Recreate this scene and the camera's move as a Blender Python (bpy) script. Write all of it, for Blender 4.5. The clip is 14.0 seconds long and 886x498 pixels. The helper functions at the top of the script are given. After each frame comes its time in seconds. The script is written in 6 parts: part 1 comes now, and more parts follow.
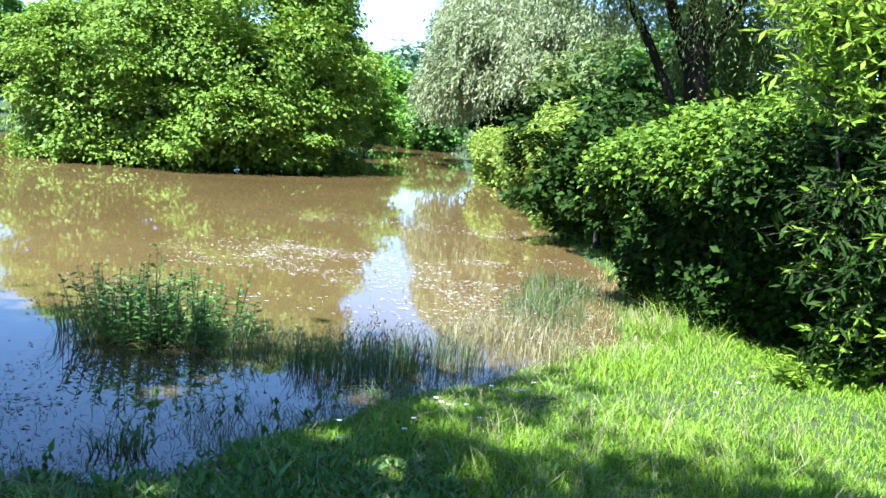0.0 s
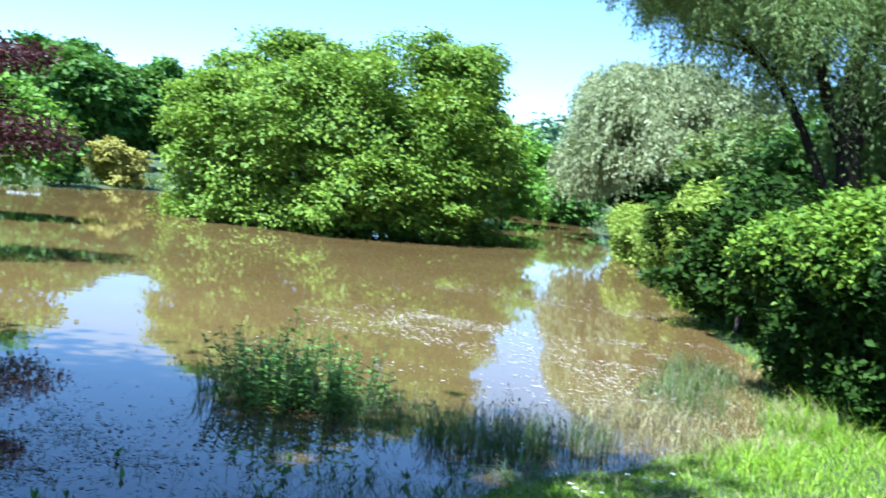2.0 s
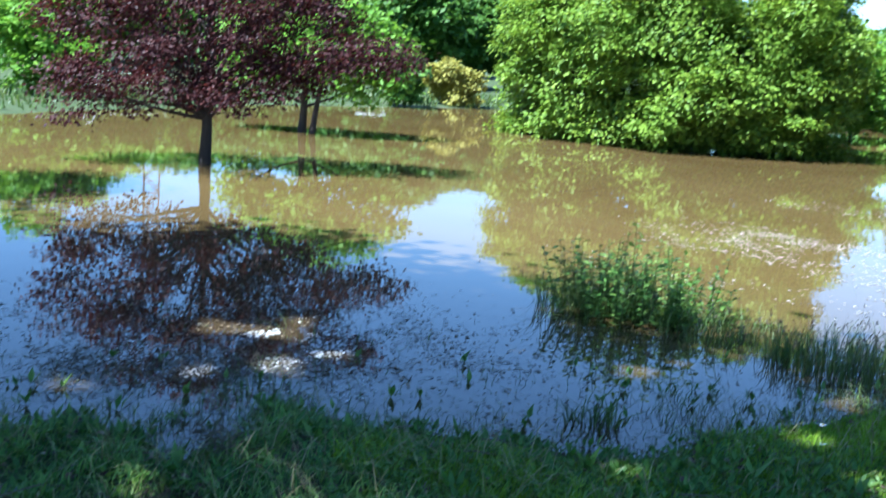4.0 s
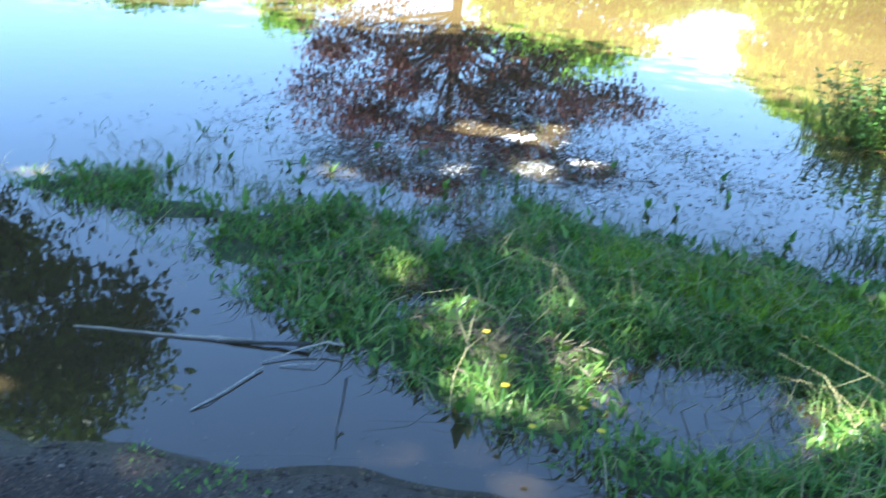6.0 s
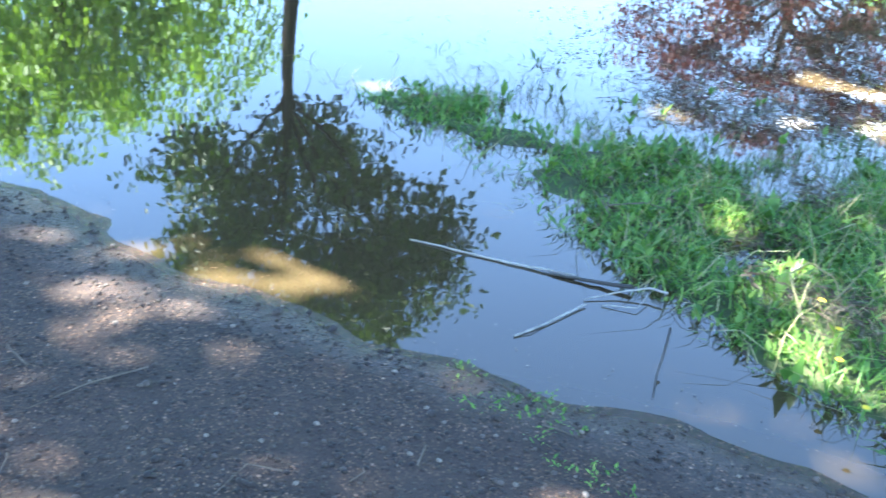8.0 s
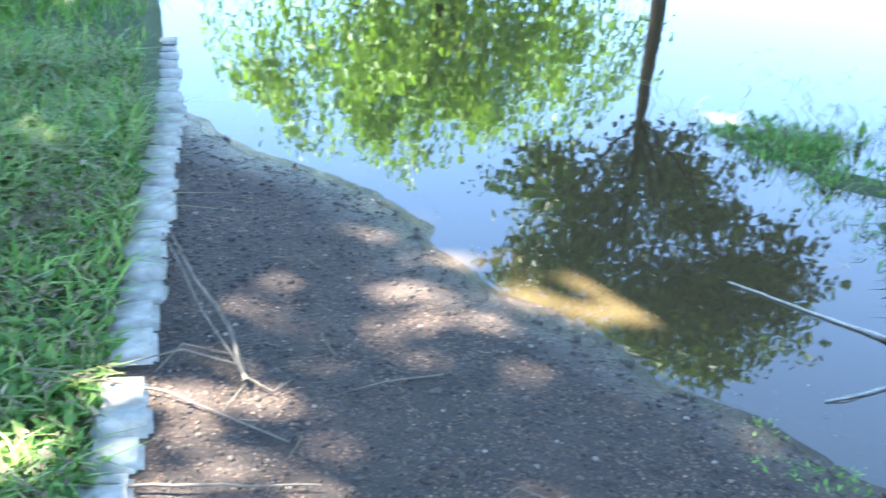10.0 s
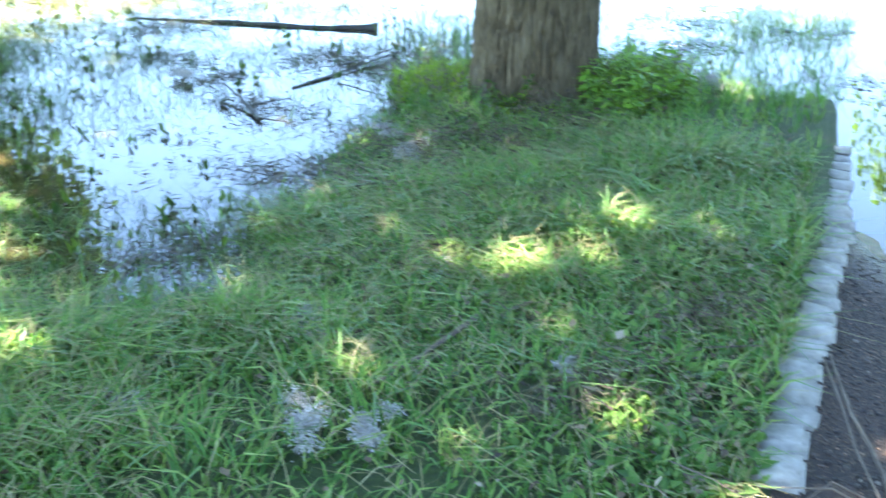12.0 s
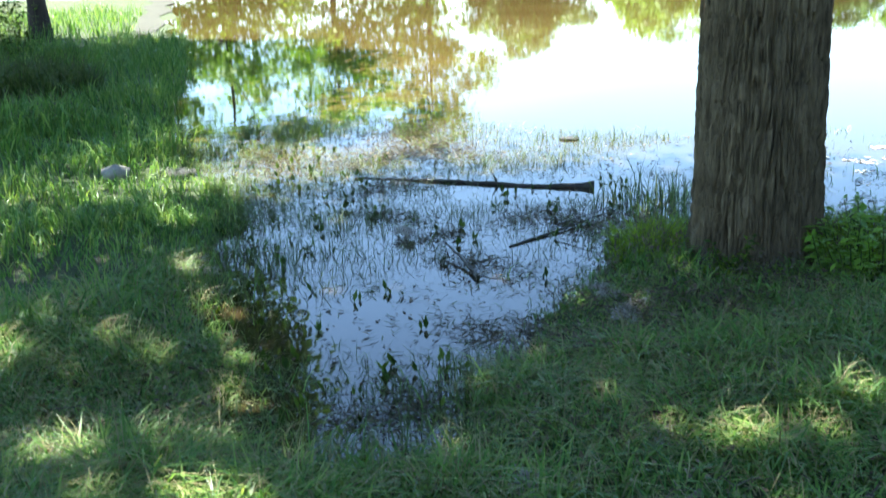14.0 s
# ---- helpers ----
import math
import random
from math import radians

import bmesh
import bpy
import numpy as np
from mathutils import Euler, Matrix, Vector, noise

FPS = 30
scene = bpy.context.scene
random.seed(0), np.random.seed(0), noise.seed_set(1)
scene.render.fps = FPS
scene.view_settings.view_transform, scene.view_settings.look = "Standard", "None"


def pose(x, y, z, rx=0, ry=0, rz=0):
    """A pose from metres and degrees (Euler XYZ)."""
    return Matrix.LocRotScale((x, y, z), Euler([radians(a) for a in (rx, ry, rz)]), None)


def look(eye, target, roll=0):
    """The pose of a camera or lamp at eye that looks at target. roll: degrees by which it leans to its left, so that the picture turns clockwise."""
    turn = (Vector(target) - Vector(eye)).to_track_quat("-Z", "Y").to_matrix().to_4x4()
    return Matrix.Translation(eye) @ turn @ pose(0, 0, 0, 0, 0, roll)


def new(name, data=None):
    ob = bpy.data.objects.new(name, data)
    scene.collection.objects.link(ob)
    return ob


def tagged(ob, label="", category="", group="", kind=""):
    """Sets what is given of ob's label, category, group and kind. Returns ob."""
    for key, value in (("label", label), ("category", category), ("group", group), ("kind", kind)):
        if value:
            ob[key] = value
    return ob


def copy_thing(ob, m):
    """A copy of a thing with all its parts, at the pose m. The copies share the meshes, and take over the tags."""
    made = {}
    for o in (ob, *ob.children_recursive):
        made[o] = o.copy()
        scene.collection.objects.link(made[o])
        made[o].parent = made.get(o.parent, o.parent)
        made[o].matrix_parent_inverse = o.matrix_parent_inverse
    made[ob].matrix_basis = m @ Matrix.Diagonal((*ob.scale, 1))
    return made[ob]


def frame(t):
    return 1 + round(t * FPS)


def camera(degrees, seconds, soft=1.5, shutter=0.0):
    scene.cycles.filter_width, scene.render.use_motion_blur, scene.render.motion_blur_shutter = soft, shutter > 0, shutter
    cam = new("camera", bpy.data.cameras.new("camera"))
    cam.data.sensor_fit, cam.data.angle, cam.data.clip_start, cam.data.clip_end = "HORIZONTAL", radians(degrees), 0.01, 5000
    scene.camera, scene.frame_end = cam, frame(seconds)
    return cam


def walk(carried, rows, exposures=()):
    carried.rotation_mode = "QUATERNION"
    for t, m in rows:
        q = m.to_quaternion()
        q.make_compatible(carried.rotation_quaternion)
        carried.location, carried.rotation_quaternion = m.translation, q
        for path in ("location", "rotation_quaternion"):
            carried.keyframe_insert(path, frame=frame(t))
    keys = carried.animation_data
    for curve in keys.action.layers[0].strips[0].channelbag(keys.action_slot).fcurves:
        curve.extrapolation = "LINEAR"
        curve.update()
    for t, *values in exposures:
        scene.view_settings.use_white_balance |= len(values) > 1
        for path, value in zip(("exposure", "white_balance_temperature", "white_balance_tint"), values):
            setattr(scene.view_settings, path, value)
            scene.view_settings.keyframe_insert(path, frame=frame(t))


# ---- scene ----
cam = camera(45.0, 14.0, soft=1.5, shutter=0.42)
PATH = [
    (0.0, pose(0.228, 0.033, 1.618, 82.577, -3.814, 2.650)),
    (0.5, pose(0.230, 0.042, 1.614, 82.227, -3.844, 2.574)),
    (1.0, pose(0.221, 0.064, 1.623, 82.609, -3.759, 3.612)),
    (1.5, pose(0.191, 0.091, 1.627, 83.402, -4.689, 6.099)),
    (2.0, pose(0.174, 0.101, 1.641, 85.735, -5.760, 9.998)),
    (2.5, pose(0.159, 0.099, 1.643, 85.833, -5.855, 14.804)),
    (3.0, pose(0.114, 0.139, 1.629, 84.646, -5.353, 20.154)),
    (3.5, pose(0.106, 0.156, 1.612, 84.127, -4.289, 24.791)),
    (3.7, pose(0.105, 0.139, 1.607, 82.454, -4.177, 25.917)),
    (5.8, pose(0.012, 0.096, 1.532, 70.292, -4.818, 38.955)),
    (6.0, pose(-0.006, 0.073, 1.528, 69.090, -4.983, 40.593)),
    (6.5, pose(-0.051, 0.008, 1.520, 66.074, -4.494, 45.239)),
    (7.0, pose(-0.069, -0.025, 1.530, 65.297, -4.435, 47.290)),
    (7.5, pose(-0.083, -0.024, 1.528, 64.390, -5.298, 52.026)),
    (8.0, pose(-0.101, -0.015, 1.528, 64.067, -5.245, 57.566)),
    (8.2, pose(-0.101, -0.010, 1.526, 63.753, -5.001, 59.579)),
    (10.3, pose(-0.106, 0.096, 1.549, 62.700, -1.407, 81.172)),
    (10.5, pose(-0.123, 0.083, 1.576, 62.114, 0.198, 84.086)),
    (11.0, pose(-0.118, -0.040, 1.588, 64.101, 0.151, 91.094)),
    (11.5, pose(-0.145, -0.088, 1.605, 66.157, -0.110, 101.640)),
    (12.0, pose(-0.125, -0.118, 1.630, 66.506, -1.003, 110.274)),
    (12.5, pose(-0.124, -0.141, 1.637, 68.418, -0.973, 116.323)),
    (13.0, pose(-0.125, -0.166, 1.641, 70.062, -0.483, 119.454)),
    (13.5, pose(-0.120, -0.168, 1.651, 71.723, 0.487, 120.916)),
    (14.0, pose(-0.119, -0.149, 1.685, 74.498, 1.768, 121.150)),
]
SUN_YAW, SUN_EL = 150.0, 60.0      # degrees: left of +y, above the horizon
walk(cam, PATH, exposures=[(0.0, 2.12, 5150, 10), (1.6, 2.03, 5030, 6), (2.5, 1.83, 4830, 4), (3.7, 1.97, 4900, 4), (5.8, 2.92, 5600, 4), (6.6, 4.0, 5750, 5), (8.2, 4.3, 5950, 5), (10.3, 4.5, 6200, 5), (12.5, 4.02, 6450, 5), (13.3, 3.28, 6400, 2), (14.0, 2.62, 6250, 3)])

# ---- light ----
world = bpy.data.worlds.new("sky")
scene.world = world
world.use_nodes = True
wn = world.node_tree
sky = wn.nodes.new("ShaderNodeTexSky")
sky.sky_type, sky.sun_disc = "NISHITA", False
sky.sun_elevation, sky.sun_rotation = radians(SUN_EL), radians(360 - SUN_YAW)
sky.air_density, sky.dust_density, sky.ozone_density = 0.8, 0.0, 2.0
wn.nodes["Background"].inputs[1].default_value = 0.078
wn.links.new(sky.outputs[0], wn.nodes["Background"].inputs[0])
SUN_DIR = Vector((-math.sin(radians(SUN_YAW)) * math.cos(radians(SUN_EL)), math.cos(radians(SUN_YAW)) * math.cos(radians(SUN_EL)), math.sin(radians(SUN_EL))))
sun = new("sun", bpy.data.lights.new("sun", "SUN"))
sun.data.energy, sun.data.angle, sun.data.color = 5.0, radians(0.55), (1.0, 0.95, 0.86)
sun.matrix_world = look(SUN_DIR * 60, (0, 0, 0))

# ---- materials ----
rng = np.random.default_rng(7)


def mat(name):
    m = bpy.data.materials.new(name)
    m.use_nodes = True
    nt = m.node_tree
    return m, nt, nt.nodes["Principled BSDF"]


def ramp(nt, fac, stops):
    r = nt.nodes.new("ShaderNodeValToRGB")
    e = r.color_ramp.elements
    while len(e) < len(stops):
        e.new(0.5)
    for k, (p, c) in enumerate(stops):
        e[k].position, e[k].color = p, (*c, 1)
    nt.links.new(fac, r.inputs[0])
    return r.outputs[0]


def tex_noise(nt, scale, detail=4.0, rough=0.6, stretch=(1, 1, 1)):
    co = nt.nodes.new("ShaderNodeNewGeometry")
    mp = nt.nodes.new("ShaderNodeMapping")
    mp.inputs["Scale"].default_value = stretch
    n = nt.nodes.new("ShaderNodeTexNoise")
    n.inputs["Scale"].default_value, n.inputs["Detail"].default_value, n.inputs["Roughness"].default_value = scale, detail, rough
    nt.links.new(co.outputs["Position"], mp.inputs[0])
    nt.links.new(mp.outputs[0], n.inputs["Vector"])
    return n.outputs["Fac"]


def mixed(nt, a, b, fac, kind="MIX"):
    m = nt.nodes.new("ShaderNodeMix")
    m.data_type, m.blend_type = "RGBA", kind
    for sock, val in ((m.inputs[0], fac), (m.inputs[6], a), (m.inputs[7], b)):
        if isinstance(val, bpy.types.NodeSocket):
            nt.links.new(val, sock)
        elif isinstance(val, tuple):
            sock.default_value = (*val, 1)
        else:
            sock.default_value = val
    return m.outputs[2]


def bumped(nt, bsdf, height, strength, distance):
    b = nt.nodes.new("ShaderNodeBump")
    b.inputs["Strength"].default_value, b.inputs["Distance"].default_value = strength, distance
    nt.links.new(height, b.inputs["Height"])
    nt.links.new(b.outputs[0], bsdf.inputs["Normal"])


def leafy(name, dark, mid, light, glow=0.35, rough=0.5, patch=0.6, tint=(1.15, 1.1, 0.75), sheen=0.2):
    """Leaves: colour varies leaf by leaf and in patches; light also passes through."""
    m, nt, p = mat(name)
    g = nt.nodes.new("ShaderNodeNewGeometry")
    c = ramp(nt, g.outputs["Random Per Island"], [(0.0, dark), (0.5, mid), (1.0, light)])
    c = mixed(nt, c, mid, ramp(nt, tex_noise(nt, patch), [(0.35, (0, 0, 0)), (0.75, (0.7, 0.7, 0.7))]))
    nt.links.new(c, p.inputs["Base Color"])
    p.inputs["Roughness"].default_value = rough
    p.inputs["Specular IOR Level"].default_value = sheen
    t = nt.nodes.new("ShaderNodeBsdfTranslucent")
    nt.links.new(mixed(nt, c, tint, 1.0, "MULTIPLY"), t.inputs[0])
    mx = nt.nodes.new("ShaderNodeMixShader")
    mx.inputs[0].default_value = glow
    nt.links.new(p.outputs[0], mx.inputs[1])
    nt.links.new(t.outputs[0], mx.inputs[2])
    nt.links.new(mx.outputs[0], nt.nodes["Material Output"].inputs[0])
    return m


def plain(name, c1, c2, scale=8.0, rough=0.8, bump=0.3, stretch=(1, 1, 1), spec=0.3, dist=0.01):
    m, nt, p = mat(name)
    n = tex_noise(nt, scale, 6, 0.65, stretch)
    nt.links.new(mixed(nt, ramp(nt, n, [(0.3, c1), (0.7, c2)]), ramp(nt, tex_noise(nt, scale * 0.13), [(0.3, c1), (0.7, c2)]), 0.35), p.inputs["Base Color"])
    p.inputs["Roughness"].default_value, p.inputs["Specular IOR Level"].default_value = rough, spec
    bumped(nt, p, n, bump, dist)
    return m


def gravel_material():
    m, nt, p = mat("gravel")
    fine, big = tex_noise(nt, 55, 6, 0.8), tex_noise(nt, 1.6, 4)
    co = nt.nodes.new("ShaderNodeNewGeometry")
    cells = []
    for scale in (48, 130):
        vo = nt.nodes.new("ShaderNodeTexVoronoi")
        vo.inputs["Scale"].default_value = scale
        nt.links.new(co.outputs["Position"], vo.inputs["Vector"])
        cells.append(vo)
    sand = ramp(nt, fine, [(0.3, (0.006, 0.0035, 0.002)), (0.5, (0.025, 0.015, 0.008)), (0.72, (0.1, 0.064, 0.035))])
    small = ramp(nt, cells[1].outputs["Color"], [(0.15, (0.008, 0.005, 0.0025)), (0.55, (0.035, 0.022, 0.012)), (0.9, (0.22, 0.148, 0.088))])
    large = ramp(nt, cells[0].outputs["Color"], [(0.2, (0.011, 0.007, 0.004)), (0.6, (0.043, 0.028, 0.016)), (0.85, (0.3, 0.215, 0.14))])
    c = mixed(nt, sand, small, ramp(nt, cells[1].outputs["Distance"], [(0.3, (1, 1, 1)), (0.55, (0, 0, 0))]))
    c = mixed(nt, c, large, ramp(nt, cells[0].outputs["Distance"], [(0.16, (1, 1, 1)), (0.3, (0, 0, 0))]))
    c = mixed(nt, c, (0.02, 0.0125, 0.007), ramp(nt, tex_noise(nt, 7, 4, 0.7), [(0.42, (0, 0, 0)), (0.62, (0.75, 0.75, 0.75))]))
    c = mixed(nt, c, (0.06, 0.036, 0.023), ramp(nt, big, [(0.45, (0, 0, 0)), (0.7, (0.35, 0.35, 0.35))]))
    c = mixed(nt, c, (1.2, 1.02, 0.95), 1.0, "MULTIPLY")
    nt.links.new(c, p.inputs["Base Color"])
    # wet and glossy just above the waterline
    axes, wet = nt.nodes.new("ShaderNodeSeparateXYZ"), nt.nodes.new("ShaderNodeMapRange")
    nt.links.new(co.outputs["Position"], axes.inputs[0])
    wet.inputs["From Min"].default_value, wet.inputs["From Max"].default_value = 0.001, 0.011
    wet.inputs["To Min"].default_value, wet.inputs["To Max"].default_value = 0.22, 0.78
    nt.links.new(axes.outputs["Z"], wet.inputs["Value"])
    nt.links.new(wet.outputs[0], p.inputs["Roughness"])
    inv = ramp(nt, cells[0].outputs["Distance"], [(0.05, (1, 1, 1)), (0.4, (0, 0, 0))])
    bumped(nt, p, mixed(nt, fine, inv, 0.5), 1.0, 0.02)
    return m


def stones_material(name, stops, rough=0.75):
    """Loose stones or scraps, each with a colour of its own and fine grain."""
    m, nt, p = mat(name)
    geo = nt.nodes.new("ShaderNodeNewGeometry")
    c = ramp(nt, geo.outputs["Random Per Island"], stops)
    n = tex_noise(nt, 300, 3)
    nt.links.new(mixed(nt, c, ramp(nt, n, [(0.3, (0.5, 0.5, 0.5)), (0.7, (1, 1, 1))]), 1.0, "MULTIPLY"), p.inputs["Base Color"])
    p.inputs["Roughness"].default_value = rough
    bumped(nt, p, n, 0.3, 0.003)
    return m


def water_material():
    m, nt, p = mat("flood_water")
    c = ramp(nt, tex_noise(nt, 0.35, 3, 0.5), [(0.35, (0.115, 0.075, 0.026)), (0.7, (0.145, 0.097, 0.036))])
    # over the sunken path and lawn the flood is shallow and clear: the dark bottom shows
    geo, axes = nt.nodes.new("ShaderNodeNewGeometry"), nt.nodes.new("ShaderNodeSeparateXYZ")
    nt.links.new(geo.outputs["Position"], axes.inputs[0])
    span = nt.nodes.new("ShaderNodeMapRange")
    span.inputs["From Min"].default_value, span.inputs["From Max"].default_value = 5.0, 9.0
    nt.links.new(axes.outputs["Y"], span.inputs["Value"])
    side = nt.nodes.new("ShaderNodeMapRange")
    side.inputs["From Min"].default_value, side.inputs["From Max"].default_value = -5.0, -9.0
    nt.links.new(axes.outputs["Y"], side.inputs["Value"])
    both = nt.nodes.new("ShaderNodeMath")
    both.operation = "MAXIMUM"
    nt.links.new(span.outputs[0], both.inputs[0])
    nt.links.new(side.outputs[0], both.inputs[1])
    c = mixed(nt, (0.044, 0.031, 0.015), c, both.outputs[0])
    nt.links.new(c, p.inputs["Base Color"])
    p.inputs["Roughness"].default_value, p.inputs["IOR"].default_value = 0.02, 1.52
    p.inputs["Specular IOR Level"].default_value = 0.5
    bumped(nt, p, tex_noise(nt, 5.0, 2, 0.4), 0.03, 0.02)
    return m


M_GRAVEL, M_WATER = gravel_material(), water_material()
M_BARK = plain("grey_brown_bark", (0.018, 0.0135, 0.007), (0.27, 0.21, 0.125), 30, 0.9, 1.0, (1, 1, 0.2), 0.15, 0.04)
M_DARKBARK = plain("dark_bark", (0.02, 0.016, 0.013), (0.075, 0.06, 0.048), 20, 0.9, 0.6, (1, 1, 0.2))
M_WILLOWBARK = plain("black_brown_bark", (0.006, 0.0045, 0.003), (0.024, 0.018, 0.012), 20, 0.95, 0.6, (1, 1, 0.2), 0.1)
M_WOOD = plain("dead_wood", (0.06, 0.045, 0.032), (0.21, 0.165, 0.12), 30, 0.85, 0.5, (1, 1, 1))
M_WETWOOD = plain("wet_dark_wood", (0.015, 0.013, 0.011), (0.06, 0.05, 0.04), 30, 0.45, 0.5)
M_STONE = plain("granite_sett", (0.15, 0.135, 0.112), (0.46, 0.42, 0.355), 22, 0.85, 0.5, spec=0.3, dist=0.006)
M_PEBBLE = stones_material("pebbles", [(0.0, (0.02, 0.013, 0.009)), (0.65, (0.05, 0.034, 0.024)), (0.95, (0.12, 0.088, 0.064)), (1.0, (0.3, 0.24, 0.18))])
M_FLUFF = plain("seed_fluff", (0.2, 0.175, 0.145), (0.68, 0.63, 0.56), 45, 0.95, 0.4)
M_SCUM = plain("pale_scum", (0.42, 0.4, 0.37), (0.78, 0.76, 0.72), 40, 0.9, 0.3)
M_PALEWOOD = plain("bleached_wood", (0.16, 0.14, 0.115), (0.42, 0.385, 0.33), 40, 0.8, 0.4)
M_LITTER = stones_material("dead_leaf_litter", [(0.0, (0.03, 0.018, 0.009)), (0.5, (0.13, 0.085, 0.042)), (0.85, (0.27, 0.195, 0.105)), (1.0, (0.42, 0.34, 0.22))], 0.8)
L_MAPLE = leafy("island_leaves", (0.066, 0.125, 0.012), (0.15, 0.24, 0.022), (0.26, 0.35, 0.042), 0.34)
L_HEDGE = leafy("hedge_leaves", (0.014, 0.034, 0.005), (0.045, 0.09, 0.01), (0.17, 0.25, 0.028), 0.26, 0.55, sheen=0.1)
# hedge shade is put into this dark leaf colour
L_HEDGEDARK = leafy("shade_coloured_hedge_leaves", (0.01, 0.022, 0.004), (0.022, 0.045, 0.006), (0.048, 0.09, 0.011), 0.2, 0.6, sheen=0.06)
# sunlight on the hedge top is put into this leaf colour
L_SUNTOP = leafy("sunlit_hedge_leaves", (0.06, 0.115, 0.012), (0.14, 0.23, 0.022), (0.26, 0.36, 0.04), 0.34, 0.5, sheen=0.12)
L_WITHY = leafy("waterside_bush_leaves", (0.14, 0.2, 0.025), (0.22, 0.3, 0.04), (0.34, 0.41, 0.08), 0.38)
L_BROAD = leafy("broadleaf_leaves", (0.036, 0.085, 0.013), (0.072, 0.15, 0.02), (0.13, 0.225, 0.034), 0.3)
L_PEACH = leafy("bright_shrub_leaves", (0.12, 0.205, 0.016), (0.23, 0.345, 0.026), (0.36, 0.47, 0.05), 0.42, 0.5, sheen=0.12)
L_MAROON = leafy("maroon_leaves", (0.024, 0.01, 0.011), (0.053, 0.018, 0.019), (0.105, 0.043, 0.037), 0.32, 0.5, tint=(1.3, 0.7, 0.6))
L_LIME = leafy("light_green_leaves", (0.09, 0.19, 0.022), (0.16, 0.3, 0.03), (0.26, 0.41, 0.055), 0.38)
L_DARK = leafy("dark_green_leaves", (0.018, 0.048, 0.009), (0.038, 0.085, 0.013), (0.075, 0.14, 0.022), 0.25)
L_WOOD = leafy("woodland_leaves", (0.05, 0.12, 0.02), (0.085, 0.185, 0.025), (0.14, 0.25, 0.04), 0.3, patch=0.12)
# haze over the far ridge is mixed into this paler, bluer green
L_FAR = leafy("haze_tinted_wood_leaves", (0.07, 0.13, 0.075), (0.1, 0.17, 0.09), (0.14, 0.21, 0.11), 0.2, patch=0.05)
L_SILVER = leafy("silver_willow_leaves", (0.11, 0.145, 0.055), (0.23, 0.265, 0.115), (0.42, 0.43, 0.25), 0.35, 0.4)
L_WILLOW = leafy("green_willow_leaves", (0.075, 0.12, 0.032), (0.15, 0.21, 0.06), (0.27, 0.33, 0.11), 0.44)
L_YELLOW = leafy("yellow_bush_leaves", (0.19, 0.185, 0.03), (0.31, 0.29, 0.055), (0.42, 0.38, 0.09), 0.32)
L_GRASS = leafy("lawn_grass", (0.1, 0.18, 0.01), (0.2, 0.335, 0.018), (0.36, 0.47, 0.045), 0.4, 0.4, 1.2)
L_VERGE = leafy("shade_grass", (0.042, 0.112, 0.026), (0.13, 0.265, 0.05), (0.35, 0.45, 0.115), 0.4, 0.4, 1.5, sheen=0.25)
L_TALL = leafy("tall_grass", (0.045, 0.085, 0.022), (0.085, 0.135, 0.035), (0.19, 0.22, 0.08), 0.35, 0.45, 1.2)
L_NETTLE = leafy("weed_leaves", (0.04, 0.1, 0.018), (0.09, 0.18, 0.03), (0.2, 0.3, 0.065), 0.36, 0.4, sheen=0.3)
L_STRAW = leafy("dry_grass", (0.16, 0.14, 0.06), (0.27, 0.24, 0.11), (0.4, 0.36, 0.19), 0.3, 0.6)
L_DEBRIS = leafy("drowned_straw", (0.03, 0.022, 0.013), (0.085, 0.066, 0.042), (0.22, 0.18, 0.12), 0.15, 0.7)
L_SEED = leafy("grass_seed_heads", (0.06, 0.055, 0.05), (0.12, 0.1, 0.08), (0.24, 0.2, 0.13), 0.3, 0.6)
M_PETAL = plain("white_petals", (0.7, 0.7, 0.68), (0.82, 0.82, 0.8), 50, 0.7, 0.1)
M_YPETAL = plain("yellow_petals", (0.6, 0.42, 0.02), (0.75, 0.55, 0.04), 50, 0.7, 0.1)
M_PAINT = plain("weathered_white_paint", (0.6, 0.62, 0.63), (0.8, 0.82, 0.82), 10, 0.6, 0.1)
M_RUST = plain("rusty_red_steel", (0.1, 0.05, 0.035), (0.18, 0.09, 0.065), 6, 0.7, 0.2)

# ---- mesh helpers ----


def tri_mesh(name, v, f):
    v, f = np.asarray(v, np.float32).reshape(-1, 3), np.asarray(f, np.int32)
    me = bpy.data.meshes.new(name)
    me.vertices.add(len(v))
    me.vertices.foreach_set("co", v.ravel())
    k = f.shape[1]
    me.loops.add(f.size)
    me.loops.foreach_set("vertex_index", f.ravel())
    me.polygons.add(len(f))
    me.polygons.foreach_set("loop_start", np.arange(len(f), dtype=np.int32) * k)
    me.update(calc_edges=True)
    return me


def part(name, me, material, parent, label="", smooth=False):
    ob = new(name, me)
    me.materials.append(material)
    if smooth:
        me.polygons.foreach_set("use_smooth", np.ones(len(me.polygons), bool))
    ob.parent = parent
    if label:
        ob["label"] = label
    return ob


def thing(name, at, label, category, group="", kind=""):
    ob = new(name)
    ob.location = at
    ob.empty_display_size = 0.2
    return tagged(ob, label, category, group, kind)


def solo(name, me, material, label, category, group="", kind="", smooth=False, at=(0, 0, 0)):
    ob = part(name, me, material, None, "", smooth)
    ob.location = at
    return tagged(ob, label, category, group, kind)


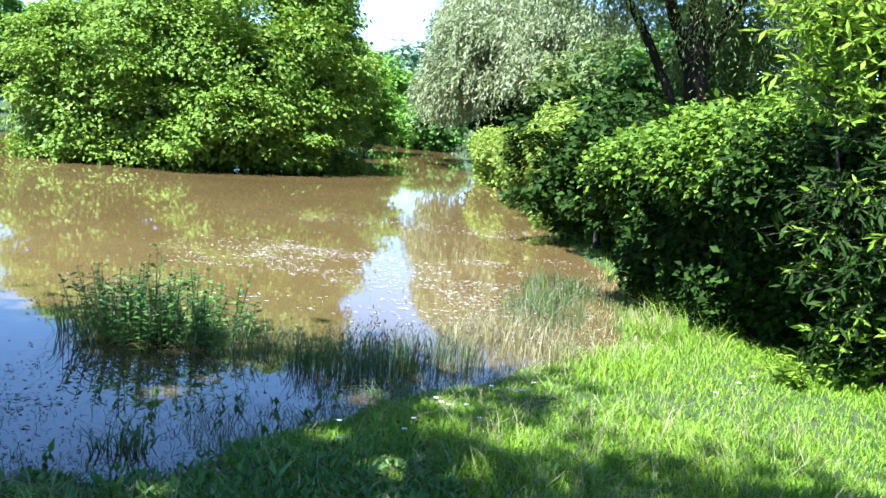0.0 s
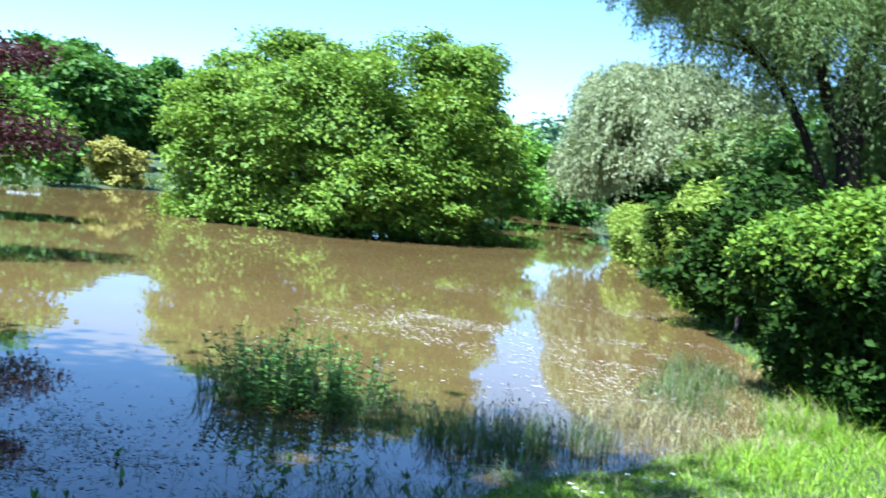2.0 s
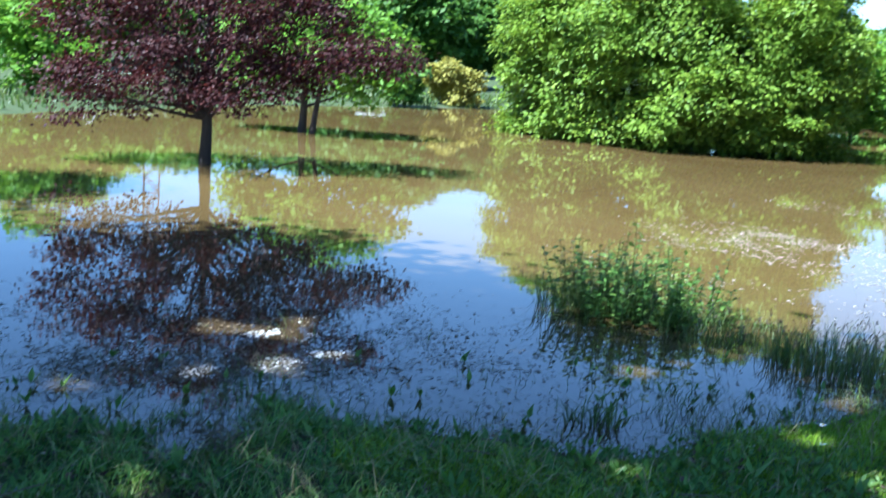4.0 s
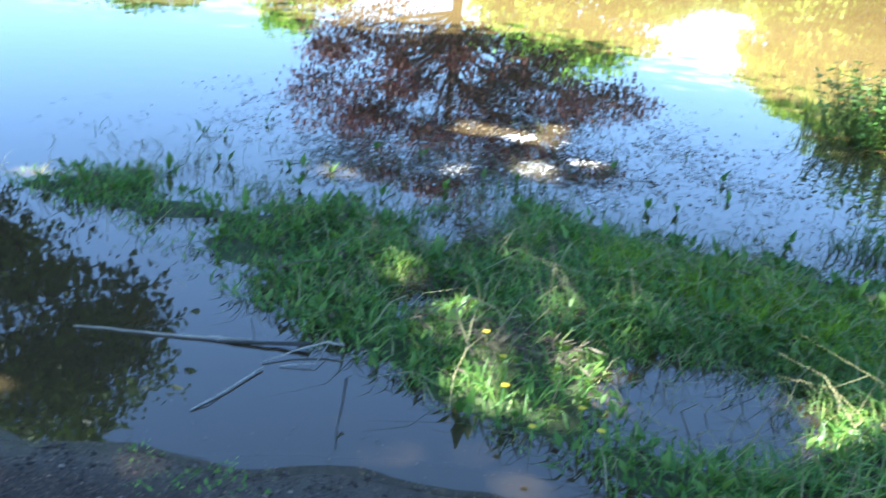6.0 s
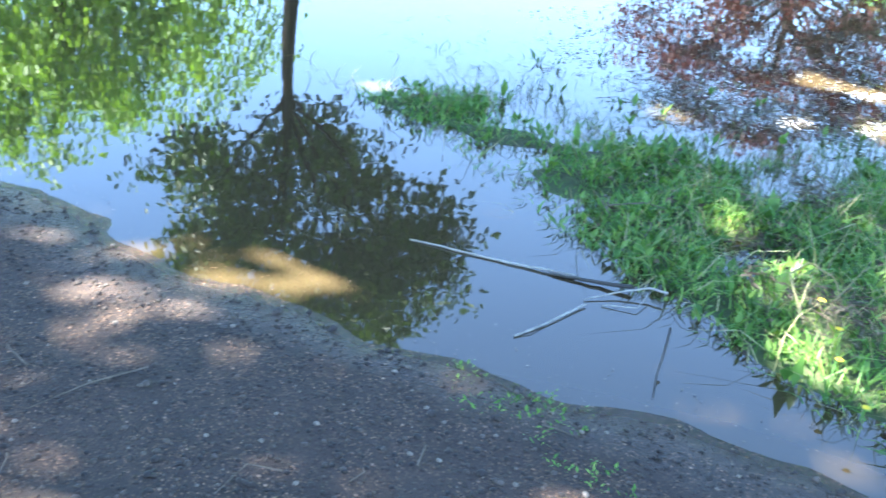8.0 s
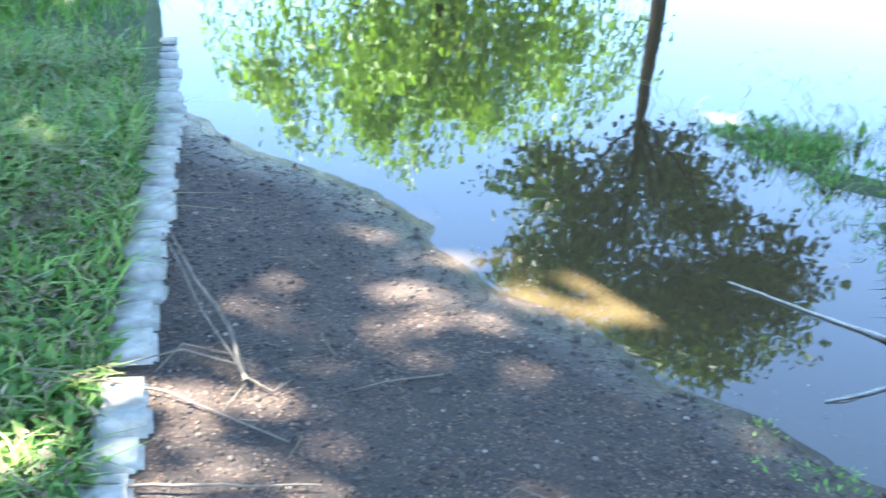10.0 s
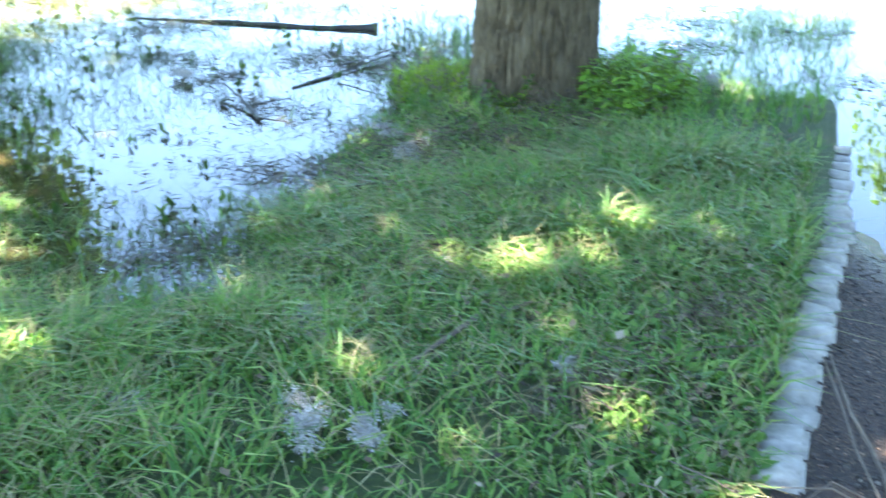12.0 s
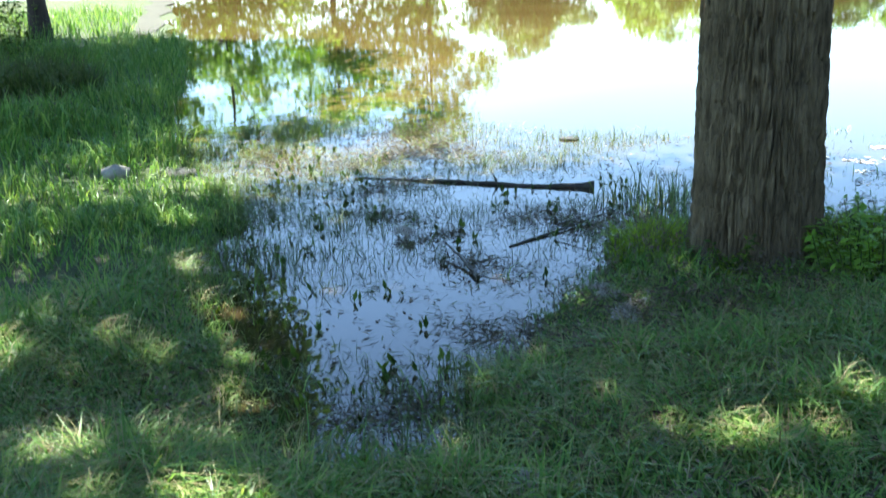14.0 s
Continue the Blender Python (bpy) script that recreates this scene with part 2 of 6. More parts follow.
def tube(points, radii, seg=8):
    p, r = np.asarray(points, float), np.asarray(radii, float)
    d = np.gradient(p, axis=0)
    d /= np.linalg.norm(d, axis=1)[:, None] + 1e-9
    side = np.cross(d, np.where(np.abs(d[:, 2:3]) > 0.9, [[1.0, 0, 0]], [[0, 0, 1.0]]))
    side /= np.linalg.norm(side, axis=1)[:, None] + 1e-9
    up = np.cross(side, d)
    a = np.linspace(0, 2 * np.pi, seg, endpoint=False)
    v = p[:, None] + r[:, None, None] * (np.cos(a)[None, :, None] * side[:, None] + np.sin(a)[None, :, None] * up[:, None])
    n = len(p)
    i, j = np.meshgrid(np.arange(n - 1), np.arange(seg), indexing="ij")
    a0, a1 = i * seg + j, i * seg + (j + 1) % seg
    f = np.stack([a0, a1, a1 + seg, a0 + seg], -1).reshape(-1, 4)
    f = np.concatenate([f[:, [0, 1, 2]], f[:, [0, 2, 3]]])
    return v.reshape(-1, 3), f


def join(bits):
    vs, fs, n = [], [], 0
    for v, f in bits:
        vs.append(v), fs.append(f + n)
        n += len(v)
    return np.concatenate(vs), np.concatenate(fs)


def unit(v):
    return v / (np.linalg.norm(v, axis=-1, keepdims=True) + 1e-9)


def leaves(at, normal, axis, length, width, fold=0.25):
    """Folded leaves: two triangles each, pointed, lying in the plane that normal gives."""
    n = len(at)
    axis = unit(axis - (axis * normal).sum(1, keepdims=True) * normal)
    side = np.cross(normal, axis)
    l, w = np.asarray(length).reshape(-1, 1), np.asarray(width).reshape(-1, 1)
    mid = at + axis * l * 0.45 + normal * w * fold
    v = np.stack([at, mid + side * w * 0.5, at + axis * l, mid - side * w * 0.5], 1).reshape(-1, 3)
    k = np.arange(n)[:, None] * 4
    return v, np.concatenate([k + [0, 1, 2], k + [0, 2, 3]])


def crown(blobs, clusters, per, size, spread=0.28, shell=0.45, aspect=0.65, droop=0.2, seed=1, upper=0.0):
    """Leaves in clusters over a set of blobs (x, y, z, rx, ry, rz), thinner inside."""
    g = np.random.default_rng(seed)
    b = np.asarray(blobs, float)
    area = (b[:, 3] * b[:, 4] * b[:, 5]) ** (2 / 3)
    which = g.choice(len(b), clusters, p=area / area.sum())
    d = unit(g.normal(size=(clusters, 3)))
    d[:, 2] = np.where(g.random(clusters) < upper, np.abs(d[:, 2]), d[:, 2])
    rad = 1 - shell * g.random(clusters) ** 1.6
    c = b[which, :3] + d * b[which, 3:6] * rad[:, None]
    # keep clusters that lie on the outside of the whole crown
    deep = np.zeros(clusters, int)
    for q in b:
        deep += (((c - q[:3]) / (q[3:6] * 0.72)) ** 2).sum(1) < 1
    keep = (deep == 0) | (g.random(clusters) < 0.25)
    c, d = c[keep], d[keep]
    n = len(c) * per
    cc, dd = np.repeat(c, per, 0), np.repeat(d, per, 0)
    local = g.normal(size=(n, 3)) * [1, 1, 0.55] * spread
    at = cc + local
    nrm = unit(dd * 0.75 + [0, 0, 0.7] + g.normal(size=(n, 3)) * 0.38)
    ax = unit(local * 1.2 / spread + g.normal(size=(n, 3)) * 0.7 - [0, 0, droop])
    s = size * (0.6 + 0.8 * g.random(n))
    return leaves(at, nrm, ax, s, s * aspect)


def boughs(blobs, n, size, flat, seed, inner=0.75):
    """Breaks big blobs into small flattened leaf-laden boughs on their outsides, with gaps between."""
    g = np.random.default_rng(seed)
    b, out = np.asarray(blobs, float), []
    for q in b:
        for _ in range(n):
            d = unit(g.normal(size=3))
            c = q[:3] + d * q[3:6] * (0.85 + 0.3 * g.random())
            if sum((((c - o[:3]) / (o[3:6] * inner)) ** 2).sum() < 1 for o in b) == 0:
                s = size * (0.6 + 0.8 * g.random())
                out.append((*c, s, s, s * flat))
    return out


def limbs(base, top, r0, targets, seed=3, seg=8, wob=0.12, fork=0.34):
    """A tapered trunk and limbs from it towards the given places."""
    g = np.random.default_rng(seed)
    base, top = np.asarray(base, float), np.asarray(top, float)
    n = 9
    u = np.linspace(0, 1, n)[:, None]
    axis = base + (top - base) * u + np.cumsum(g.normal(size=(n, 3)) * [1, 1, 0] * wob * r0, 0) * (u > 0)
    rad = r0 * (1 - 0.75 * u[:, 0]) * (1 + 0.45 * np.exp(-u[:, 0] * 14))
    trunk = tube(axis, rad, seg + 4)
    arms = []
    for k, tg in enumerate(targets):
        tg = np.asarray(tg, float)
        u0 = np.clip((tg[2] - base[2]) / (top[2] - base[2] + 1e-6) * 0.6, fork, 0.92)
        s = np.array([np.interp(u0, u[:, 0], axis[:, q]) for q in range(3)])
        w = np.linspace(0, 1, 7)[:, None]
        mid = g.normal(size=3) * 0.08 * np.linalg.norm(tg - s)
        line = s + (tg - s) * w + mid * np.sin(np.pi * w) + [0, 0, 1] * (w - w * w) * 0.15 * np.linalg.norm(tg - s)
        arms.append(tube(line, np.interp(u0, u[:, 0], rad) * 0.42 * (1 - 0.88 * w[:, 0]) + 0.004, seg - 2))
    return trunk, arms


def tree(name, at, height, r0, blobs, leaf, bark, label, category="tree", clusters=500, per=24, size=0.12, spread=0.28, group="", seed=1, lean=(0, 0), arms=True, droop=0.2, shell=0.45, aspect=0.65, extra=(), split=None, fill=0, fork=0.34, upper=0.0):
    root = thing(name, at, label, category, group)
    targets = [b[:3] for b in blobs] if arms else []
    trunk, limb = limbs((0, 0, -0.3), (lean[0], lean[1], height * 0.8), r0, targets, seed, fork=fork)
    part("trunk", tri_mesh("trunk", *join([trunk, *extra])), bark, root, smooth=True)
    for a in limb:
        part("limb", tri_mesh("limb", *a), bark, root, smooth=True)
    bits = []
    if fill:
        inner = [(*b[:3], *(0.82 * q for q in b[3:])) for b in blobs]
        bits.append(crown(inner, fill, per, size, spread * 1.5, 0.5, aspect, droop, seed + 1))
    if split:
        blobs = boughs(blobs, *split, seed)
    bits.append(crown(blobs, clusters, per, size, spread, shell, aspect, droop, seed, upper))
    part("crown", tri_mesh("crown", *join(bits)), leaf, root)
    return root


def blob_cloud(center, radii, n, size, seed, flat=1.0, low=-0.8):
    """A set of overlapping blobs filling an ellipsoid, for an uneven outline."""
    g = np.random.default_rng(seed)
    out = []
    for _ in range(n):
        d = unit(g.normal(size=3))
        d[2] = max(d[2], low)
        q = np.asarray(center) + d * np.asarray(radii) * (0.35 + 0.5 * g.random())
        s = size * (0.7 + 0.6 * g.random())
        out.append((*q, s, s, s * flat))
    return out



def value_noise(u, v, seed):
    """Smooth random values over a plane, 0 to 1."""
    t = np.random.default_rng(seed).random((256, 256))
    i, j = np.floor(u).astype(int), np.floor(v).astype(int)
    a, b = u - i, v - j
    a, b = a * a * (3 - 2 * a), b * b * (3 - 2 * b)
    i, j, i1, j1 = i % 256, j % 256, (i + 1) % 256, (j + 1) % 256
    return (t[i, j] * (1 - a) + t[i1, j] * a) * (1 - b) + (t[i, j1] * (1 - a) + t[i1, j1] * a) * b


# ---- ground, path, water ----
VERGE = [(-2.0, 2.27), (-2.69, 2.32), (-3.09, 2.42), (-3.53, 2.44), (-4.1, 2.42), (-4.25, 2.55), (-3.85, 2.84), (-3.5, 3.1), (-3.07, 3.4), (-2.76, 3.8), (-2.3, 4.05), (-1.85, 4.1), (-1.25, 4.1), (-0.85, 4.4), (-0.7, 4.95), (-0.4, 5.45), (0.05, 5.95), (0.5, 6.45), (0.95, 7.1), (1.3, 7.8), (1.48, 8.7), (1.6, 10.1), (1.35, 14), (1.0, 17), (0.5, 24), (-0.7, 37), (30, 60), (30, 2.26)]
LAWN = [(-6.5, 0.6), (-6.6, -0.5), (-6.9, -1.2), (-6.9, -1.8), (-6.5, -2.3), (-6, -2.45), (-4.7, -2.2), (-4, -2.0), (-3.5, -2.1), (-3.05, -1.8), (-2.62, -1.95), (-2.55, -2.45), (-2.75, -2.75), (-3.5, -3.55), (-4.5, -4.3), (-5.3, -4.9), (-6.2, -5.9), (-7.2, -7.7), (-13.2, -13.2), (-40, -40), (-20, -90), (30, -90), (30, 0.6)]
FAR = [(-15.5, 8), (-16.3, 15), (-17.5, 24), (-16, 30), (-13.5, 38), (-9, 50), (-3.5, 55), (-0.7, 37), (30, 60), (60, 300), (-300, 300), (-300, -20), (-60, -25), (-45, -10), (-34, 2), (-24, 4)]


def inside(px, py, poly):
    """Signed distance to a polygon, positive inside."""
    q = np.asarray(poly, float)
    d = np.full(px.shape, 1e9)
    odd = np.zeros(px.shape, bool)
    for (ax, ay), (bx, by) in zip(q, np.roll(q, -1, 0)):
        t = np.clip(((px - ax) * (bx - ax) + (py - ay) * (by - ay)) / ((bx - ax) ** 2 + (by - ay) ** 2), 0, 1)
        d = np.minimum(d, np.hypot(px - ax - t * (bx - ax), py - ay - t * (by - ay)))
        cut = ((ay > py) != (by > py)) & (px < (bx - ax) * (py - ay) / (by - ay + 1e-12) + ax)
        odd ^= cut
    return np.where(odd, d, -d)


WAVES = rng.normal(size=(40, 2)) * np.repeat([1.2, 4.0, 11.0, 25.0], 10)[:, None]
WPH, WAM = rng.random(40) * 6.28, np.repeat([0.3, 0.16, 0.07, 0.03], 10)


def rough_noise(px, py):
    return sum(a * np.sin(w[0] * px + w[1] * py + p) for w, p, a in zip(WAVES, WPH, WAM)) * 0.6


def kerb_line(px):
    return np.clip(-0.11 - 0.052 * (px + 2.0), -0.12, 0.01)


def path_height(px, py):
    dry = 0.86 * (0.51 * (px + 4.45) - 0.86 * (py - 0.08)) + 0.14 * rough_noise(px, py)
    return np.clip(dry * 0.045, -0.12, 0.09) + 0.003 * rough_noise(px * 2, py * 2)


def land(px, py):
    """Signed distance into dry land (verge, lawn or far bank), with an uneven edge."""
    n = 0.2 * rough_noise(px, py) + 0.05 * rough_noise(px * 3 + 5, py * 3)
    v = inside(px, py, VERGE)
    v = np.where(v > -3, np.minimum(v, (np.hypot((px + 1.15) / 0.75, py - 2.86) - 0.34) * 1.0), v)
    wet = np.clip((-0.7 - px) * 2, 0, 1) * np.clip((4.8 - py) * 2, 0, 1)
    v = v - wet * 0.7 * np.maximum(rough_noise(px * 2.1 + 11, py * 2.1) - 0.5, 0)
    return np.maximum.reduce([v + n, inside(px, py, LAWN) + n, inside(px, py, FAR)])


def height(px, py):
    s = land(px, py)
    h = np.where(s > 0, 0.04 * (1 - np.exp(-s / 0.3)) + 0.008 * np.clip(s, 0, 6) + 0.02 * np.clip(s - 6, 0, 200), np.clip(s * 0.11, -0.5, 0))
    h = h + 0.008 * rough_noise(px * 1.5, py * 1.5) * (s > -0.6)
    way = (py > kerb_line(px) - 0.03) & (py < 2.26) & (px < 30)
    return np.where(way, np.minimum(path_height(px, py) - 0.006, 0.085), h)


def spaced(lo, hi, step, far, grow=1.13):
    mid = np.arange(lo, hi + 1e-6, step)
    out, s, x = [], step, hi
    while x < far:
        s *= grow
        x += s
        out.append(x)
    low, s, x = [], step, lo
    while x > -far:
        s *= grow
        x -= s
        low.append(x)
    return np.concatenate([low[::-1], mid, out])


def grid_mesh(name, xs, ys, fn):
    gx, gy = np.meshgrid(xs, ys, indexing="ij")
    v = np.stack([gx, gy, fn(gx, gy)], -1).reshape(-1, 3)
    i, j = np.meshgrid(np.arange(len(xs) - 1), np.arange(len(ys) - 1), indexing="ij")
    a = (i * len(ys) + j).ravel()
    return tri_mesh(name, v, np.stack([a, a + len(ys), a + len(ys) + 1, a + 1], -1))


def soil_material():
    """Grass-covered earth: mossy green with bare brown patches."""
    m, nt, p = mat("earth_and_moss")
    fine, big = tex_noise(nt, 45, 5, 0.7), tex_noise(nt, 1.3, 4)
    c = mixed(nt, ramp(nt, fine, [(0.3, (0.02, 0.032, 0.008)), (0.7, (0.065, 0.095, 0.018))]), ramp(nt, fine, [(0.3, (0.04, 0.032, 0.02)), (0.7, (0.12, 0.095, 0.06))]), ramp(nt, big, [(0.52, (0, 0, 0)), (0.75, (0.8, 0.8, 0.8))]))
    nt.links.new(c, p.inputs["Base Color"])
    p.inputs["Roughness"].default_value = 0.9
    bumped(nt, p, fine, 0.8, 0.02)
    return m


solo("ground", grid_mesh("ground", spaced(-9, 4, 0.09, 2500), spaced(-7, 9, 0.09, 2500), height), soil_material(), "grassy earth sloping into the flood water", "ground", kind="structure", smooth=True)
solo("water", grid_mesh("water", spaced(-40, 20, 6, 2400, 1.4), spaced(-40, 60, 6, 2400, 1.4), lambda x, y: 0 * x), M_WATER, "still muddy brown flood water reflecting sky and trees", "water", kind="structure", smooth=True)
M_MUD = plain("pale_dried_mud", (0.028, 0.028, 0.018), (0.085, 0.082, 0.06), 6, 0.9, 0.6)
me = grid_mesh("shore_path", np.linspace(0, 1, 60), np.linspace(-1, 1, 9), lambda u, w: 0 * u)
q = np.array([v.co for v in me.vertices])
su, sw = q[:, 0], q[:, 1] * (0.2 + 0.3 * q[:, 0] + 0.1 * np.sin(q[:, 0] * 23 + q[:, 1]))
q = np.stack([-13.4 - 24 * su - 0.72 * sw + 0.1 * np.sin(su * 30), -14.6 - 23.5 * su + 0.7 * sw, 0 * su], 1)
q[:, 2] = np.maximum(height(q[:, 0], q[:, 1]) + 0.012, 0.004)
me.vertices.foreach_set("co", q.astype(np.float32).ravel())
solo("shore_path", me, M_MUD, "pale trodden shore beside the flood", "path", kind="structure", smooth=True)
solo("gravel_path", grid_mesh("gravel_path", np.concatenate([np.arange(-9, 4.01, 0.06), np.arange(4.3, 30.1, 0.3)]), np.arange(-0.09, 2.26, 0.06), path_height), M_GRAVEL, "dark gravel path partly under flood water", "path", kind="structure", smooth=True)


# ---- trees across the water ----
def polar(yaw, dist):
    return (-math.sin(radians(yaw)) * dist, math.cos(radians(yaw)) * dist, 0.0)


def tall(el, dist):
    return 1.6 + dist * math.tan(radians(el))


# the rounded clump of small trees standing in the water
g = np.random.default_rng(11)
dome = []
for yaw, top, r in ((21.3, 3.3, 0.8), (20.4, 3.4, 1.0), (19.4, 3.75, 1.1), (18.5, 4.2, 1.2), (16.5, 4.2, 1.3), (14.4, 4.35, 1.2), (12.0, 4.3, 1.2), (9.8, 4.55, 0.9), (9.1, 4.2, 0.8)):
    d = 25.3 + g.random() * 1.2
    x, y, _ = polar(yaw, d)
    dome.append((x, y, top - r * 0.85, r, r, r * 0.95))
for yaw, z, d, r in ((21.4, 1.3, 25.3, 0.9), (20.8, 1.9, 24.6, 1.1), (19.9, 1.2, 24.2, 1.2), (19.0, 2.3, 24.2, 1.4), (17.0, 1.1, 23.9, 1.2), (15.5, 2.4, 23.8, 1.5), (14.0, 1.2, 23.7, 1.25), (12.4, 2.2, 23.9, 1.5), (11.2, 1.2, 24.2, 1.1), (10.2, 2.4, 24.9, 1.3), (9.0, 2.0, 26.0, 1.1), (21.6, 2.3, 26.0, 0.8), (8.3, 2.4, 27.5, 0.9)):
    x, y, _ = polar(yaw, d)
    dome.append((x, y, z, r, r, r * 0.9))
for yaw in np.arange(8.6, 22.2, 0.9):
    x, y, _ = polar(yaw, 23.9 + 0.03 * (yaw - 15) ** 2 + 0.3 * g.random())
    dome.append((x, y, 0.45 + 0.2 * g.random(), 0.75, 0.75, 0.6))
cx, cy, _ = polar(16.0, 25.6)
stems = []
for k in range(9):
    sx, sy = g.normal() * 1.3, g.normal() * 0.7
    stems.append(limbs((sx, sy, -0.4), (sx * 1.7, sy * 1.5, 3.0), 0.11, [], 40 + k)[0])
tree("island_tree", (cx, cy, 0), 4.2, 0.14, [(b[0] - cx, b[1] - cy, *b[2:]) for b in dome], L_MAPLE, M_DARKBARK, "rounded bright green multi-stemmed tree standing in flood water", clusters=5200, per=36, size=0.105, spread=0.13, seed=5, extra=stems, shell=0.6, split=(12, 0.5, 0.6), fill=2400, upper=0.6)

# maroon ornamental tree in the water
MX, MY, _ = (-9.1, 11.25, 0)
MD = math.hypot(MX, MY)
blobs = []
g = np.random.default_rng(21)
for yaw, z, r, dd in ((44.8, 1.3, 0.55, 0), (43.0, 1.6, 0.7, -0.3), (45.2, 2.0, 0.45, 0.2), (41.0, 1.5, 0.8, -0.6), (39.4, 1.7, 0.8, 0.5), (38.0, 1.3, 0.6, -0.7), (36.5, 1.45, 0.65, 0.0), (34.5, 1.75, 0.65, 0.2), (32.6, 1.75, 0.5, -0.2), (30.5, 1.85, 0.38, 0.0), (44.5, 2.5, 0.5, 0.3), (42.0, 2.4, 0.7, -0.4), (39.5, 2.6, 0.8, 0.2), (36.8, 2.4, 0.6, -0.3), (34.5, 2.5, 0.55, 0.3), (32.8, 2.75, 0.42, 0.1), (31.4, 2.8, 0.3, 0.0), (41.5, 3.1, 0.5, 0.1), (38.5, 3.15, 0.45, -0.2), (36.2, 2.9, 0.45, 0.2), (41.5, 1.9, 0.7, 0.3), (39.0, 2.1, 0.75, -0.4), (37.5, 1.9, 0.7, 0.4), (40.2, 1.25, 0.6, 0.3), (43.2, 2.05, 0.6, 0.1), (35.5, 2.1, 0.6, -0.2), (33.4, 2.2, 0.5, 0.3), (44.6, 1.0, 0.5, 0.1)):
    x, y, _ = polar(yaw, MD + dd)
    r *= 0.82 if z > 2.3 else 1.0
    blobs.append((x - MX, y - MY, 1.05 * (z - 1.3) + 1.0, r * 0.98, r * 0.98, r * 0.36))
tree("maroon_tree", (MX, MY, 0), 3.3, 0.085, blobs, L_MAROON, M_DARKBARK, "maroon-leaved ornamental tree standing in flood water", clusters=2000, per=30, size=0.058, spread=0.11, seed=22, droop=0.0, shell=0.9, split=(13, 0.28, 0.32), fill=60, fork=0.3)

# small light green tree behind it
blobs = [(x, y, z, r, r, r * 0.7) for x, y, z, r in ((-0.3, 0.2, 1.5, 0.6), (0.5, -0.2, 1.3, 0.55), (0.1, 0.1, 2.0, 0.6), (1.0, 0.5, 1.0, 0.5), (-0.9, -0.4, 1.1, 0.5), (0.6, 0.4, 2.0, 0.5), (1.1, 0.6, 1.6, 0.5), (-0.6, -0.3, 1.8, 0.5))]
tree("small_tree", (-11.7, 17.2, 0), 2.4, 0.09, blobs, L_LIME, M_DARKBARK, "small light green tree with twin stems in flood water", clusters=360, per=26, size=0.12, spread=0.17, seed=23, split=(8, 0.3, 0.5), fill=120, upper=0.6, extra=[limbs((0.22, -0.1, -0.3), (0.5, 0, 1.6), 0.07, [], 24)[0]])


def round_tree(name, yaw, dist, h, r, leaf, label, seed, clusters=420, per=22, size=0.3, base=None, n=14, blob=0.42, category="tree", squash=1.0, low=0.2):
    x, y, _ = polar(yaw, dist)
    c = (0, 0, h * (0.5 + low / 2))
    bl = blob_cloud(c, (r, r, h * (0.5 - low / 2)), n, r * blob, seed, 0.85)
    z = float(height(np.array([x]), np.array([y]))[0]) if base is None else base
    return tree(name, (x, y, max(z, -0.1)), h, max(0.05, h * 0.018), bl, leaf, M_DARKBARK, label, category, clusters, per, size, r * 0.075, seed=seed, arms=n < 20, shell=0.6, split=(9, r * 0.19, 0.65), fill=clusters // 2, upper=0.7)


round_tree("broadleaf_tree", 28.2, 52, tall(4.0, 52) + 0.3, 2.9, L_BROAD, "dense dark green broadleaf tree on the far bank", 31, 620, 26, 0.3, low=0.05)
round_tree("broadleaf_tree", 30.6, 55, tall(3.5, 55) + 0.3, 3.0, L_WOOD, "full green broadleaf tree on the far bank", 32, 560, 26, 0.3, low=0.05)
round_tree("broadleaf_tree", 25.8, 54, tall(3.0, 54), 2.2, L_BROAD, "dense dark green broadleaf tree on the far bank", 33, 480, 26, 0.3, low=0.05)
round_tree("broadleaf_tree", 24.0, 70, tall(3.4, 70), 3.2, L_WOOD, "full green broadleaf tree behind the round clump", 34, 500, 24, 0.34, low=0.1)
round_tree("broadleaf_tree", 33.6, 58, tall(3.0, 58), 3.2, L_WOOD, "full green broadleaf tree on the far bank", 35, 500, 24, 0.32, low=0.05)
round_tree("broadleaf_tree", 37.2, 60, tall(2.8, 60), 3.4, L_BROAD, "dense dark green broadleaf tree on the far bank", 36, 500, 24, 0.32, low=0.05)
round_tree("broadleaf_tree", 41.0, 56, tall(3.0, 56), 3.3, L_WOOD, "full green broadleaf tree on the far bank", 37, 500, 24, 0.32, low=0.05)
round_tree("broadleaf_tree", 45.0, 50, tall(3.4, 50), 2.8, L_LIME, "light green broadleaf tree on the far bank", 38, 500, 24, 0.3, low=0.05)
round_tree("broadleaf_tree", 48.6, 44, tall(4.2, 44), 3.0, L_LIME, "light green broadleaf tree on the far bank", 39, 600, 26, 0.28, low=0.05)
round_tree("broadleaf_tree", 53.5, 46, tall(4.4, 46), 3.2, L_WOOD, "full green broadleaf tree on the far bank", 40, 500, 24, 0.3, low=0.05)
round_tree("broadleaf_tree", 59.5, 46, tall(4.0, 46), 3.2, L_WOOD, "full green broadleaf tree on the far bank", 41, 400, 24, 0.3, low=0.05)
round_tree("shrub", 47.4, 27, 1.9, 1.2, L_LIME, "yellow-green rounded shrub on the far bank", 42, 300, 24, 0.14, category="shrub", low=0.0)
round_tree("shrub", 26.7, 36.5, 1.45, 0.95, L_YELLOW, "yellow flowering rounded bush at the water's edge", 43, 380, 24, 0.12, category="bush", low=0.0)
round_tree("shrub", 29.5, 33.5, 1.9, 0.75, L_WOOD, "narrow tiered green shrub at the water's edge", 44, 240, 24, 0.16, category="shrub", low=0.0)
